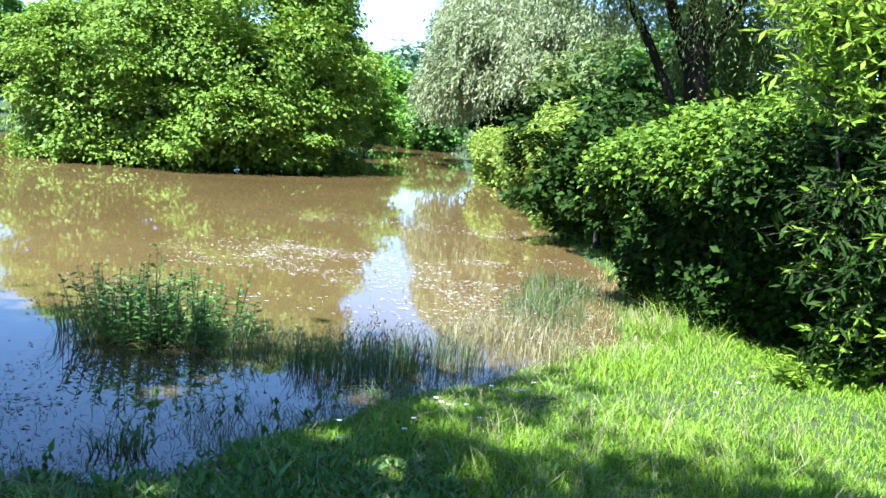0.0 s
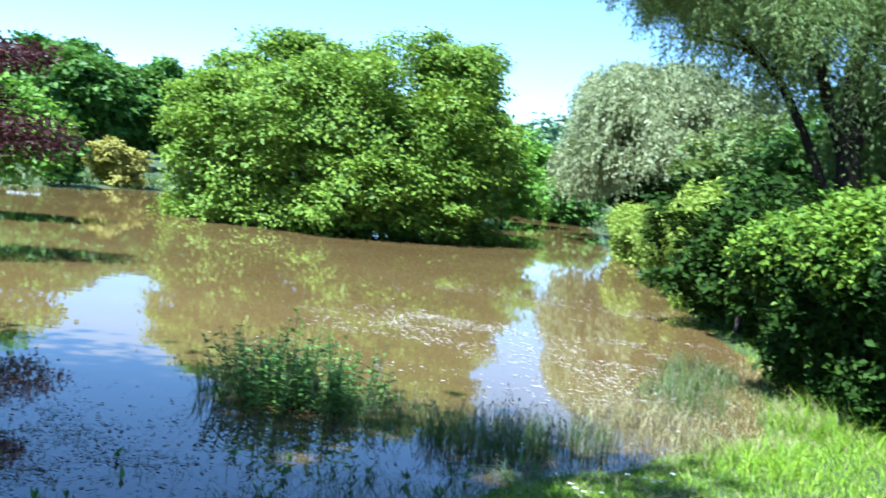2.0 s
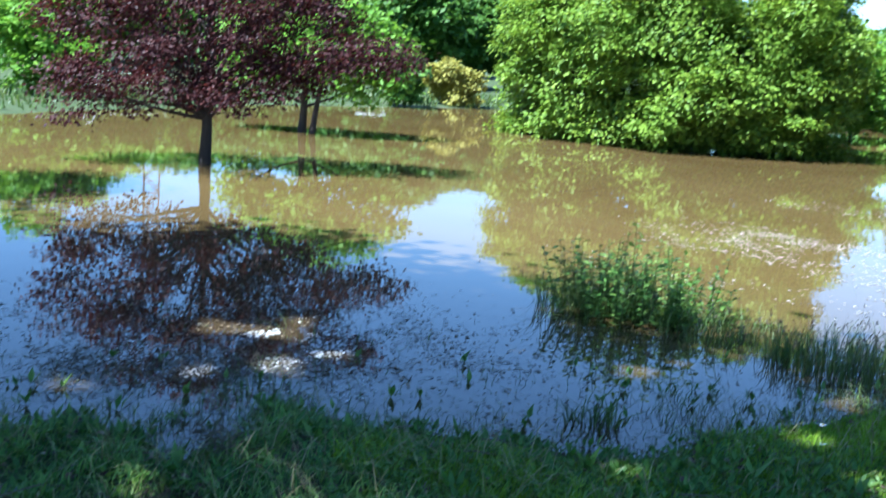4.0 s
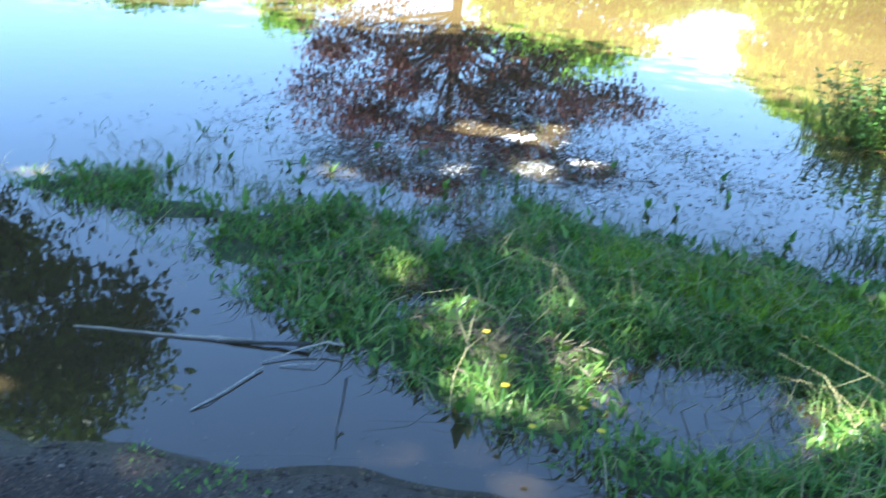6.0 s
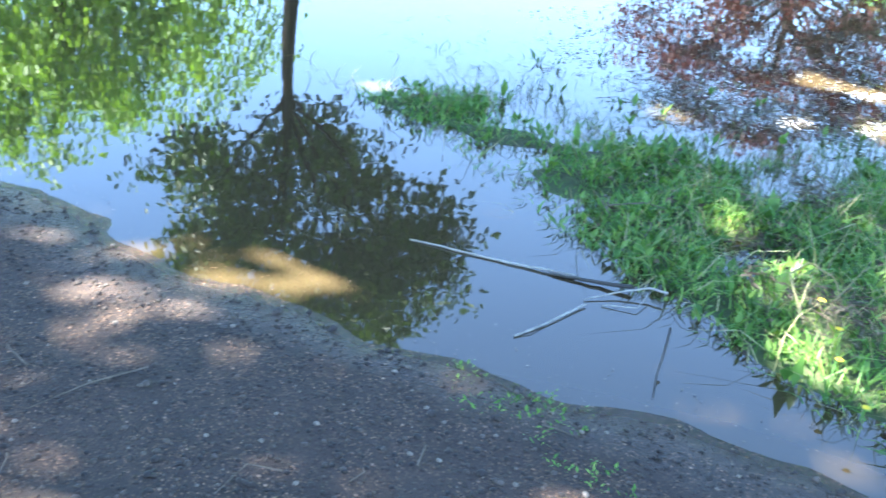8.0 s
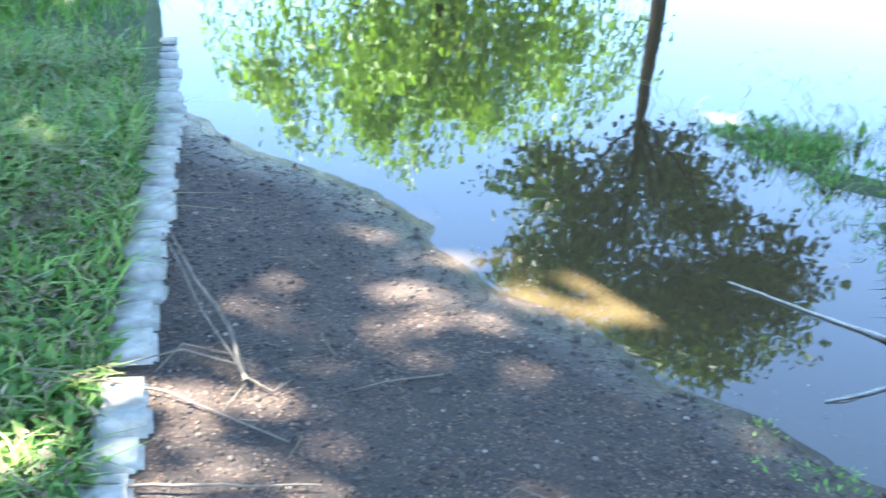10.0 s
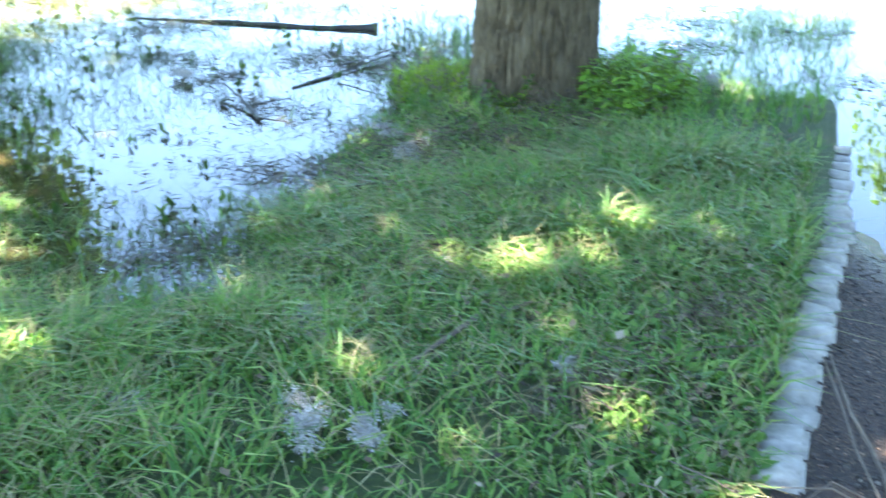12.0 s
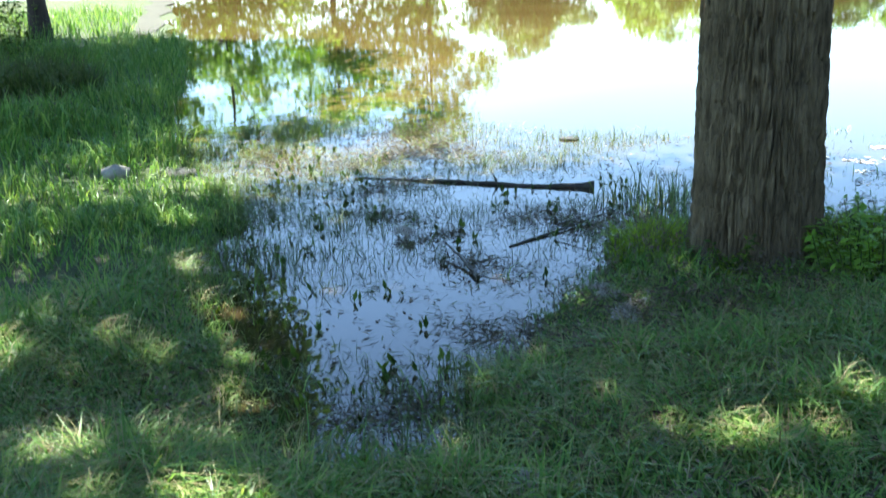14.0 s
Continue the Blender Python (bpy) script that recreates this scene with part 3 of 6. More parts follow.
round_tree("willow_sapling", 6.3, 36, tall(2.9, 36), 1.7, L_LIME, "bright green feathery young tree at the water's edge", 45, 520, 28, 0.17, low=0.05)
round_tree("willow_sapling", 8.2, 33, tall(3.9, 33), 1.3, L_MAPLE, "bright green feathery young tree at the water's edge", 46, 420, 28, 0.16, low=0.05)
round_tree("shrub", 3.9, 44, 1.9, 1.3, L_LIME, "light green shrub on the far bank", 47, 260, 24, 0.17, category="shrub", low=0.0)
round_tree("shrub", 2.6, 42, 1.8, 1.2, L_WOOD, "green shrub on the far bank", 48, 260, 24, 0.17, category="shrub", low=0.0)
round_tree("shrub", 5.2, 46, 2.0, 1.4, L_WOOD, "green shrub on the far bank", 49, 260, 24, 0.17, category="shrub", low=0.0)

# distant wooded ridge
bl = []
g = np.random.default_rng(51)
for k in range(110):
    yaw = -35 + k * 0.95 + g.random()
    d = 170 + 60 * g.random()
    x, y, _ = polar(yaw, d)
    r = 5 + 3 * g.random()
    top = tall(1.9 + 1.2 * math.sin(yaw * 0.21 + 1) ** 2 + 0.4 * g.random(), d)
    for z in np.arange(top - r, 0, -r * 1.1):
        bl.append((x + g.normal() * 2, y, z, r, r, r))
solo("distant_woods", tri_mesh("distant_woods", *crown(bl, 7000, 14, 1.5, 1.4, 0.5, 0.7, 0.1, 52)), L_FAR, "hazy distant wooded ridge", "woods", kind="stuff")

# woods beyond the water on the other side, known from their reflections
for k, (yaw, d, el, r, leaf) in enumerate(((64, 52, 3.5, 3.2, L_WOOD), (70, 56, 3.8, 3.5, L_BROAD), (76, 55, 3.4, 3.3, L_WOOD), (83, 60, 3.2, 3.4, L_LIME), (90, 62, 3.4, 3.8, L_WOOD), (97, 64, 2.8, 3.5, L_LIME), (103, 66, 2.6, 3.5, L_WOOD), (110, 70, 2.6, 3.8, L_LIME), (117, 66, 3.0, 3.6, L_WOOD), (122, 52, 7.6, 3.3, L_LIME), (127, 50, 8.0, 3.6, L_LIME), (132.5, 46, 8.5, 3.8, L_LIME), (139, 44, 9, 4.0, L_LIME), (146, 40, 10, 4.0, L_WOOD))):
    round_tree("bank_tree", yaw, d * (1.6 if yaw > 86 else 1.15), tall(el, d * (1.6 if yaw > 86 else 1.15)), r * (1.5 if yaw > 86 else 1.1), leaf, "leafy green tree on the far bank of the flood", 60 + k, 300 if yaw > 118 else 480, 22, 0.42 if yaw > 118 else 0.5, base=0.3, low=-0.2)

# two unseen trees, added only to throw shade on the bank
x, y = -9.0, -15.2
tree("bank_tree", (x, y, 0.2), 8.5, 0.2, [(*b[:3], *b[3:]) for b in blob_cloud((-0.8, 0.4, 6.8), (5.2, 5.4, 2.0), 38, 1.4, 77, 0.7)], L_WOOD, M_DARKBARK, "big leafy tree added out of view to shade the bank", clusters=2300, per=22, size=0.22, spread=0.3, seed=78)

tree("bank_tree", (-15.5, -19.5, 0.3), 8.5, 0.2, blob_cloud((0, 0, 6.8), (5.0, 5.0, 2.0), 34, 1.4, 79, 0.7), L_WOOD, M_DARKBARK, "big leafy tree added out of view to shade the bank", clusters=1900, per=22, size=0.24, spread=0.3, seed=80)

# tree whose dark crown hangs over the flooded path
x, y, _ = polar(65.0, 12.2)
bl = [(a * 1.7 + 0.15, b * 1.7 + 0.3, z + 0.25, r * 0.9, r * 0.9, r * 0.65) for a, b, z, r in ((0, 0, 3.2, 0.9), (0.4, 0.3, 3.6, 0.9), (-0.5, 0.1, 3.5, 0.85), (0.1, -0.5, 4.1, 0.9), (0.55, -0.1, 4.4, 0.85), (-0.35, -0.3, 4.6, 0.8), (0.7, 0.4, 4.0, 0.7), (-0.75, -0.4, 3.8, 0.7), (0.3, 0.3, 4.9, 0.7))]
tree("path_tree", (x, y, 0), 5.2, 0.115, bl, L_DARK, M_WILLOWBARK, "dark-crowned small tree standing beside the flooded path", clusters=720, per=26, size=0.1, spread=0.12, seed=81, shell=0.9, split=(12, 0.36, 0.6), fill=300, fork=0.62)


# ---- weeping trees ----
def strands(starts, drop, out, per, size, width, g):
    """Hanging twigs: narrow leaves strung along lines that arch out and fall."""
    n = len(starts)
    u = np.linspace(0.05, 1, per)
    d = np.asarray(drop).reshape(-1, 1)
    side = unit(out * [1, 1, 0])
    px = starts[:, None] + side[:, None] * (0.5 * np.minimum(d, 1.5)[:, None] * (1 - np.exp(-3 * u))[None, :, None]) + np.array([0, 0, -1.0]) * (d * u[None] ** 1.5)[..., None]
    at = px.reshape(-1, 3) + g.normal(size=(n * per, 3)) * 0.03
    m = len(at)
    ax = unit(g.normal(size=(m, 3)) * 0.38 + np.repeat(side, per, 0) * 0.35 - [0, 0, 0.9])
    nr = unit(g.normal(size=(m, 3)) * 0.7 + np.repeat(side, per, 0) * 0.8 + [0, 0, 0.4])
    s = size * (0.6 + 0.8 * g.random(m))
    return leaves(at, nr, ax, s, s * width, 0.1)


def willow(name, at, stems, blobs, leaf, label, n, per, size, width, drop, seed, bark=None, tuft=12, spread=0.16):
    """A weeping tree whose twigs hang in tufts; drop is their length, or a function of where they start."""
    g = np.random.default_rng(seed)
    root = thing(name, at, label, "tree")
    for pts, r in stems:
        p = np.asarray(pts, float)
        u = np.linspace(0, 1, 12)
        q = np.stack([np.interp(u, np.linspace(0, 1, len(p)), p[:, k]) for k in range(3)], 1)
        part("trunk", tri_mesh("trunk", *tube(q, r * (1 - 0.6 * u), 12)), bark or M_DARKBARK, root, smooth=True)
    b = np.asarray(blobs, float)
    n //= tuft
    w = g.choice(len(b), n, p=b[:, 3] ** 2 / (b[:, 3] ** 2).sum())
    d = unit(g.normal(size=(n, 3)))
    d[:, 2] = np.abs(d[:, 2]) * 0.9 - 0.25
    st = b[w, :3] + d * b[w, 3:6] * (1 - 0.4 * g.random(n) ** 2)[:, None]
    long = (drop(st) if callable(drop) else drop) * (0.45 + 0.75 * g.random(n))
    st = np.repeat(st, tuft, 0) + g.normal(size=(n * tuft, 3)) * spread * [1, 1, 0.7]
    d = unit(np.repeat(d, tuft, 0) + g.normal(size=(n * tuft, 3)) * 0.25)
    long = np.repeat(long, tuft) * (0.55 + 0.55 * g.random(n * tuft))
    part("crown", tri_mesh("crown", *strands(st, long, d, per, size, width, g)), leaf, root)
    return root


def deep(yaw, d, z):
    x, y, _ = polar(yaw, d)
    return (x, y, z)


# silver willow over the far end of the hedge
bl = [(*deep(yaw, d, z), r, r, r * 0.9) for yaw, d, z, r in ((0.7, 33, 4.8, 1.0), (0.0, 31, 4.2, 1.4), (-1.0, 30, 4.0, 1.6), (-3.0, 29, 3.9, 1.5), (0.5, 31, 2.6, 1.5), (-0.5, 30, 2.8, 1.5), (1.6, 34, 1.9, 0.9), (-3.5, 28, 2.8, 1.3), (-0.3, 33, 4.7, 1.2), (-2.5, 32, 4.7, 1.3), (-5.0, 28, 3.8, 1.2))]
ox, oy, _ = polar(-1.0, 31)
willow("silver_willow", (ox, oy, 0.1), [([(0, 0, -0.2), (0.2, 0, 2), (0.1, 0.2, 5)], 0.28), ([(0.1, 0, 1.5), (-0.9, 0.2, 3), (-1.6, 0.3, 4.6)], 0.16)], [(b[0] - ox, b[1] - oy, b[2] - 0.1, *b[3:]) for b in bl], L_SILVER, "silvery grey-green willow with drooping foliage", 7000, 17, 0.15, 0.28, 1.0, 91, tuft=16, spread=0.2)
# green willow with two dark trunks behind the hedge
OX, OY = 3.4, 17.3
g = np.random.default_rng(95)
bl = []
for x in np.arange(-0.2, 7.0, 0.55):
    for y in (16.6, 17.6, 18.6):
        top = 4.95 - 0.35 * math.sin(1.5 * x + y) + 0.3 * g.random()
        bl.append((x - OX + 0.2 * g.normal(), y - OY, top, 0.75, 0.75, 0.5))
for x, y, z in ((2.9, 17.9, 3.6), (3.9, 17.0, 3.7), (4.6, 17.6, 3.5), (5.4, 17.3, 3.7), (6.2, 17.5, 3.6), (5.0, 18.2, 3.0), (4.2, 18.3, 2.8), (1.4, 17.6, 4.2), (0.6, 17.5, 4.4), (2.3, 18.4, 4.0)):
    bl.append((x - OX, y - OY, z, 0.7, 0.7, 0.6))
stems = [([(0.1, 0, -0.3), (0.02, 0, 1.9), (-0.08, 0, 2.8), (-0.1, 0, 3.6), (0.1, 0, 5.2)], 0.23),
         ([(-0.04, 0, 2.2), (-0.45, 0.1, 3.3), (-0.8, 0.1, 4.2), (-1.0, 0.2, 5.1)], 0.12),
         ([(0.0, 0, 2.4), (0.5, 0.1, 3.4), (1.1, 0.1, 4.4), (1.9, 0.2, 5.0)], 0.11),
         ([(-0.05, -0.2, -0.3), (-0.12, -0.1, 1.0), (-0.36, 0.05, 1.97), (-0.92, 0.12, 3.05), (-1.2, 0.15, 3.5), (-1.8, 0.2, 4.05), (-2.8, 0.2, 4.7)], 0.1),
         ([(-1.15, 0.15, 3.4), (-1.3, 0.2, 4.1), (-1.5, 0.2, 5.0)], 0.055),
         ([(-1.5, 0.2, 3.8), (-1.9, 0.1, 3.9), (-2.5, 0.0, 4.0)], 0.04)]
willow("green_willow", (OX, OY, 0.1), stems, bl, L_WILLOW, "green willow with two dark trunks behind the hedge", 9000, 30, 0.085, 0.22, lambda q: np.clip(0.35 + 0.4 * (q[:, 0] + OX + 0.4), 0.3, 1.7), 92, M_WILLOWBARK, tuft=12, spread=0.13)
# weeping birch-like tree by the path, its lit foliage mirrored in the water
x, y, _ = polar(76.5, 15.0)
bl = [(a, b, z, r, r, r) for a, b, z, r in ((0, 0, 3.9, 0.9), (0.4, 1.2, 3.6, 0.8), (-0.5, -1.2, 3.8, 0.9), (0.3, 1.9, 3.0, 0.7), (-0.2, -1.9, 3.2, 0.8), (0, 0.2, 3.0, 0.9), (0.4, -0.8, 2.6, 0.9), (0.2, 1.1, 2.4, 0.9))]
willow("weeping_tree", (x, y, 0), [([(0, 0, -0.2), (0, 0.05, 2.0), (0, 0, 3.7)], 0.13)], bl, L_LIME, "weeping light green tree standing beside the flooded path", 1200, 22, 0.1, 0.5, 1.7, 93, tuft=8, spread=0.16)


# ---- hedge ----
def hedge_bush(name, a, b, h, depth, leaf, label, clusters, per, size, seed, recess=0.4, lit_from=2.0, lump=0.2):
    """A shaggy hedge bush along a line: undercut foot, bulging face, rounded top, lumps of leaves."""
    g = np.random.default_rng(seed)
    a, b = np.array([*a, 0.0]), np.array([*b, 0.0])
    mid = (a + b) / 2
    root = thing(name, mid, label, "hedge", "hedge along the bank")
    ln = np.linalg.norm(b - a)
    along = (b - a) / ln
    back = np.array([-along[1], along[0], 0])
    if back @ mid < 0:
        back = -back
    n = clusters
    up = np.array([0, 0, 1.0])
    s = g.random(n)
    u = (g.random(n) - 0.5) * ln
    # lower towards both ends
    drop = 1 - 0.22 * np.abs(2 * u / ln) ** 3
    hh = h * drop * (0.86 + 0.3 * value_noise(u * 2.3 + seed, 0 * u, seed))
    turn = np.clip((s - 0.5) / 0.3, 0, 1) * np.pi / 2
    low = np.clip(s / 0.5, 0, 1) ** 0.85
    z = hh * (0.78 * low + 0.22 * np.sin(turn))
    w = recess * (1 - low) ** 0.55 + 0.5 * depth * (1 - np.cos(turn)) + np.where(s > 0.8, (s - 0.8) / 0.2 * depth * 0.5, 0)
    out = -back * np.cos(turn)[:, None] + up * np.sin(turn)[:, None]
    tip = np.abs(2 * u / ln) ** 6
    out = unit(out + along * (np.sign(u) * tip)[:, None])
    w += tip * 0.3 * depth
    bulge = lump * (2 * value_noise(u * 2.6 + 9, z * 2.6, seed + 1) - 1) + 0.4 * lump * (2 * value_noise(u * 7, z * 7, seed + 2) - 1)
    c = along * u[:, None] + back * w[:, None] + up * z[:, None] + out * (bulge - 0.12 * g.random(n) ** 2)[:, None]
    m = n * per
    cc, oo = np.repeat(c, per, 0), np.repeat(out, per, 0)
    at = cc + g.normal(size=(m, 3)) * 0.07
    at[:, 2] = np.maximum(at[:, 2], 0.04)
    nr = unit(oo * 0.5 + [0, 0, 0.6] + g.normal(size=(m, 3)) * 0.5)
    ax = unit(oo * 0.5 - [0, 0, 0.35] + g.normal(size=(m, 3)) * 0.8)
    s = size * (0.55 + 0.9 * g.random(m) ** 1.5)
    # higher leaves take the brighter colour that stands in for sun on top
    young = (at[:, 2] + 0.25 * h * (np.repeat(value_noise(u * 3, z * 3, seed + 3), per) - 0.5)) > h * (lit_from + 0.32 * g.random(m))
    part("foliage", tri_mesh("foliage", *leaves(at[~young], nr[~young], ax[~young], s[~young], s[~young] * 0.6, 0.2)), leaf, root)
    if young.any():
        part("sunlit_foliage", tri_mesh("sunlit_foliage", *leaves(at[young], nr[young], ax[young], s[young], s[young] * 0.6, 0.2)), L_SUNTOP, root, "bright yellow-green leaves with sunlight put into their colour")
    # inner leaves: dark colour stands in for the shade inside
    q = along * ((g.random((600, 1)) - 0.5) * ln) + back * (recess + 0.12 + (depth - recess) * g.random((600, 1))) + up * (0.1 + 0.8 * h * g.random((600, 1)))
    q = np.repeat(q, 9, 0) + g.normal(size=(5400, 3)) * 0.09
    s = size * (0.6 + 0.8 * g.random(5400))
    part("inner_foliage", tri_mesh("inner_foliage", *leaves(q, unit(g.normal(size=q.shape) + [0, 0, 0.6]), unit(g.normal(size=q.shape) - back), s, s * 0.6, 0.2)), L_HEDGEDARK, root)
    bits = []
    for k in range(int(6 + ln * 4)):
        q0 = along * (g.random() - 0.5) * ln + back * (recess + 0.1 + depth * 0.3 * g.random())
        q1 = q0 + np.array([g.normal() * 0.15, g.normal() * 0.15, h * (0.7 + 0.25 * g.random())])
        bits.append(tube([q0, (q0 + q1) / 2 + g.normal(size=3) * 0.05, q1], [0.014, 0.01, 0.004], 5))
    # shoots that stand out of the top
    for k in range(int(5 + ln * 6)):
        q0 = along * (g.random() - 0.5) * ln * 0.9 + back * depth * (0.1 + 0.6 * g.random()) + up * h * 0.85
        bits.append(tube([q0, q0 + g.normal(size=3) * 0.03 + up * 0.14, q0 + g.normal(size=3) * 0.06 + up * (0.2 + 0.14 * g.random())], [0.004, 0.003, 0.002], 4))
    tagged(part("brushwood", tri_mesh("brushwood", *join(bits)), M_WILLOWBARK, root), kind="stuff")
    return root


# first three bushes carry their shade in the dark leaf colour
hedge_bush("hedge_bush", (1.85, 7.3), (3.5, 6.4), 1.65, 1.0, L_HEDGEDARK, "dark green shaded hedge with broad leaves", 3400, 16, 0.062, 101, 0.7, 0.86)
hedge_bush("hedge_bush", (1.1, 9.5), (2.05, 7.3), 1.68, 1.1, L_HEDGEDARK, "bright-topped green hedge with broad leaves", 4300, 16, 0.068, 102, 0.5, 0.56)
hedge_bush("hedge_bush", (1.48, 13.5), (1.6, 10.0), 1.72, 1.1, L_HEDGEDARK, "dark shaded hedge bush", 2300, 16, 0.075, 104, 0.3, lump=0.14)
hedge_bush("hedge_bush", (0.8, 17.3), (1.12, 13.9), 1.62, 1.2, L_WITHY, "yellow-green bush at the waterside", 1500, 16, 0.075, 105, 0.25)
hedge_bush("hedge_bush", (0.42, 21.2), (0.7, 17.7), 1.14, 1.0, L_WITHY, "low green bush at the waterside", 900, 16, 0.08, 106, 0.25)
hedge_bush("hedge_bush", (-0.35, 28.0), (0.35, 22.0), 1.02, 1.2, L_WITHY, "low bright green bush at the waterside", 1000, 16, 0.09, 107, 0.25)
round_tree("shrub", -1.6, 30, tall(2.3, 30), 1.1, L_HEDGEDARK, "dense dark green bush behind the hedge", 111, 520, 28, 0.13, category="bush", low=0.0)
round_tree("shrub", -7.0, 13.5, tall(1.6, 13.5), 0.95, L_HEDGEDARK, "dense dark green bush behind the hedge", 112, 420, 28, 0.1, category="bush", low=0.0)
round_tree("shrub", -4.6, 17.5, tall(1.4, 17.5), 0.9, L_HEDGEDARK, "dense dark green bush behind the hedge", 113, 380, 28, 0.1, category="bush", low=0.0)

round_tree("shrub", -7.6, 24, 4.2, 1.7, L_WILLOW, "grey-green tree behind the willow", 114, 420, 26, 0.17, low=0.0)
round_tree("shrub", -11.0, 22, 4.0, 1.7, L_BROAD, "green tree behind the willow", 115, 420, 26, 0.17, low=0.0)
round_tree("shrub", -14.5, 20, 3.8, 1.6, L_WILLOW, "grey-green tree behind the willow", 116, 420, 26, 0.16, low=0.0)

# tall shrub with long narrow leaves in front of the hedge
SX, SY = 2.86, 6.85
g = np.random.default_rng(121)
root = thing("narrow_leaved_shrub", (SX, SY, 0.05), "tall bright green shrub with long narrow leaves", "shrub")
twigs, at, ax, low = [], [], [], []
for k in range(12):
    a = k * 2.4
    r = 0.2 + 0.62 * g.random()
    foot = np.array([g.normal() * 0.08, g.normal() * 0.06, 0])
    head = np.array([math.cos(a) * r, math.sin(a) * r * 0.6, 2.1 + 0.9 * g.random()])
    u = np.linspace(0, 1, 9)[:, None]
    line = foot + (head - foot) * u + np.array([math.cos(a), math.sin(a), 0]) * 0.1 * np.sin(np.pi * u) + g.normal(size=(9, 3)) * 0.015
    part("stem", tri_mesh("stem", *tube(line, np.linspace(0.016, 0.005, 9), 7)), M_DARKBARK, root, "dark brown stem")
    for n in range(140):
        v0 = 0.06 + 0.5 * g.random() if n < 62 else 0.68 + 0.32 * g.random() ** 0.9
        q0 = np.array([np.interp(v0, u[:, 0], line[:, c]) for c in range(3)])
        way = unit(np.array([g.normal() * 1.2, g.normal() * 0.8 - 0.3, 0.2 if n < 62 else 0.55 + 0.4 * g.random()]))
        ln = 0.3 + 0.3 * g.random()
        w = np.linspace(0, 1, 5)[:, None]
        tw = q0 + way * ln * w - np.array([0, 0, 0.12]) * w * w
        tw[:, 2] = np.maximum(tw[:, 2], 0.03)
        twigs.append(tube(tw, np.linspace(0.004, 0.0015, 5), 4))
        for v in np.linspace(0.15, 1, 15):
            at.append(np.array([np.interp(v, w[:, 0], tw[:, c]) for c in range(3)]))
            ax.append(way * 0.8 + g.normal(size=3) * [0.7, 0.7, 0.6] - [0, 0, 0.4])
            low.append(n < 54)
at, ax, low = np.array(at), unit(np.array(ax)), np.array(low)
nr = unit(g.normal(size=at.shape) * 0.7 + [-0.2, -0.35, 0.8])
s = 0.098 * (0.6 + 0.7 * g.random(len(at)))
tagged(part("brushwood", tri_mesh("brushwood", *join(twigs)), M_DARKBARK, root), kind="stuff")
part("foliage", tri_mesh("foliage", *leaves(at[~low], nr[~low], ax[~low], s[~low], s[~low] * 0.27, 0.2)), L_PEACH, root)
# shade under the lit crown is painted by giving low leaves the darker green
part("lower_foliage", tri_mesh("lower_foliage", *leaves(at[low], nr[low], ax[low], s[low], s[low] * 0.27, 0.2)), L_HEDGEDARK, root, "dark green leaves near the ground, shade put into their colour")

# ---- big trunk on the lawn ----
TX, TY = -5.825, -1.655
root = thing("old_tree", (TX, TY, 0.05), "big old tree with deeply furrowed grey-brown trunk", "tree")
na, nz = 620, 260
ang = np.linspace(0, 2 * np.pi, na, endpoint=False)
zz = np.concatenate([np.linspace(-0.4, 1.5, 210), np.linspace(1.52, 4.6, 50)])
A, Z = np.meshgrid(ang, zz, indexing="ij")
R = 0.322 * (1 - 0.03 * Z) * (1 + 0.13 * np.exp(-np.maximum(Z, 0) / 0.16)) + 0.02 * np.sin(3 * A + 0.6) + 0.012 * np.sin(5 * A + Z)
warp = 1.6 * value_noise(A * 3, Z * 2.2, 5)
f1 = np.abs(2 * value_noise(A * 13 + warp * 1.3, Z * 3.6, 6) - 1)
f2 = np.abs(2 * value_noise(A * 29 + warp * 2, Z * 9.0, 7) - 1)
R += 0.046 * np.minimum(f1 * 2.2, 0.75) + 0.028 * np.minimum(f2 * 2.0, 0.8) + 0.014 * value_noise(A * 60, Z * 16, 8) - 0.045
v = np.stack([R * np.cos(A) - 0.012 * Z, R * np.sin(A) + 0.004 * Z, Z], -1).reshape(-1, 3)
i, j = np.meshgrid(np.arange(na), np.arange(nz - 1), indexing="ij")
a0, a1 = i * nz + j, ((i + 1) % na) * nz + j
part("trunk", tri_mesh("trunk", v, np.stack([a0, a1, a1 + 1, a0 + 1], -1).reshape(-1, 4)), M_BARK, root, smooth=True)
CROWN = []
for k in range(44):
    d, a = math.sqrt((k + 0.5) / 44), k * 2.39996
    CROWN.append((-0.4 + 4.9 * d * math.cos(a), -1.4 + 6.2 * d * math.sin(a), 8.2 + 2.6 * (1 - d * d) + 0.9 * math.sin(k * 1.7), 1.25 + 0.35 * math.sin(k * 2.3)))
bl = [(x, y, z, r, r, r * 0.7) for x, y, z, r in CROWN]
for tx, ty, tz, _ in CROWN[::3]:
    w = np.linspace(0, 1, 8)[:, None]
    s0 = np.array([0.0, 0.08, 4.3])
    line = s0 + (np.array([tx, ty, tz]) - s0) * w + np.array([0, 0, 0.8]) * np.sin(np.pi * w)
    part("limb", tri_mesh("limb", *tube(line, 0.17 * (1 - 0.85 * w[:, 0]), 8)), M_DARKBARK, root, smooth=True)
v, f = crown(bl, 6400, 20, 0.21, 0.36, 0.9, 0.7, 0.4, 132)
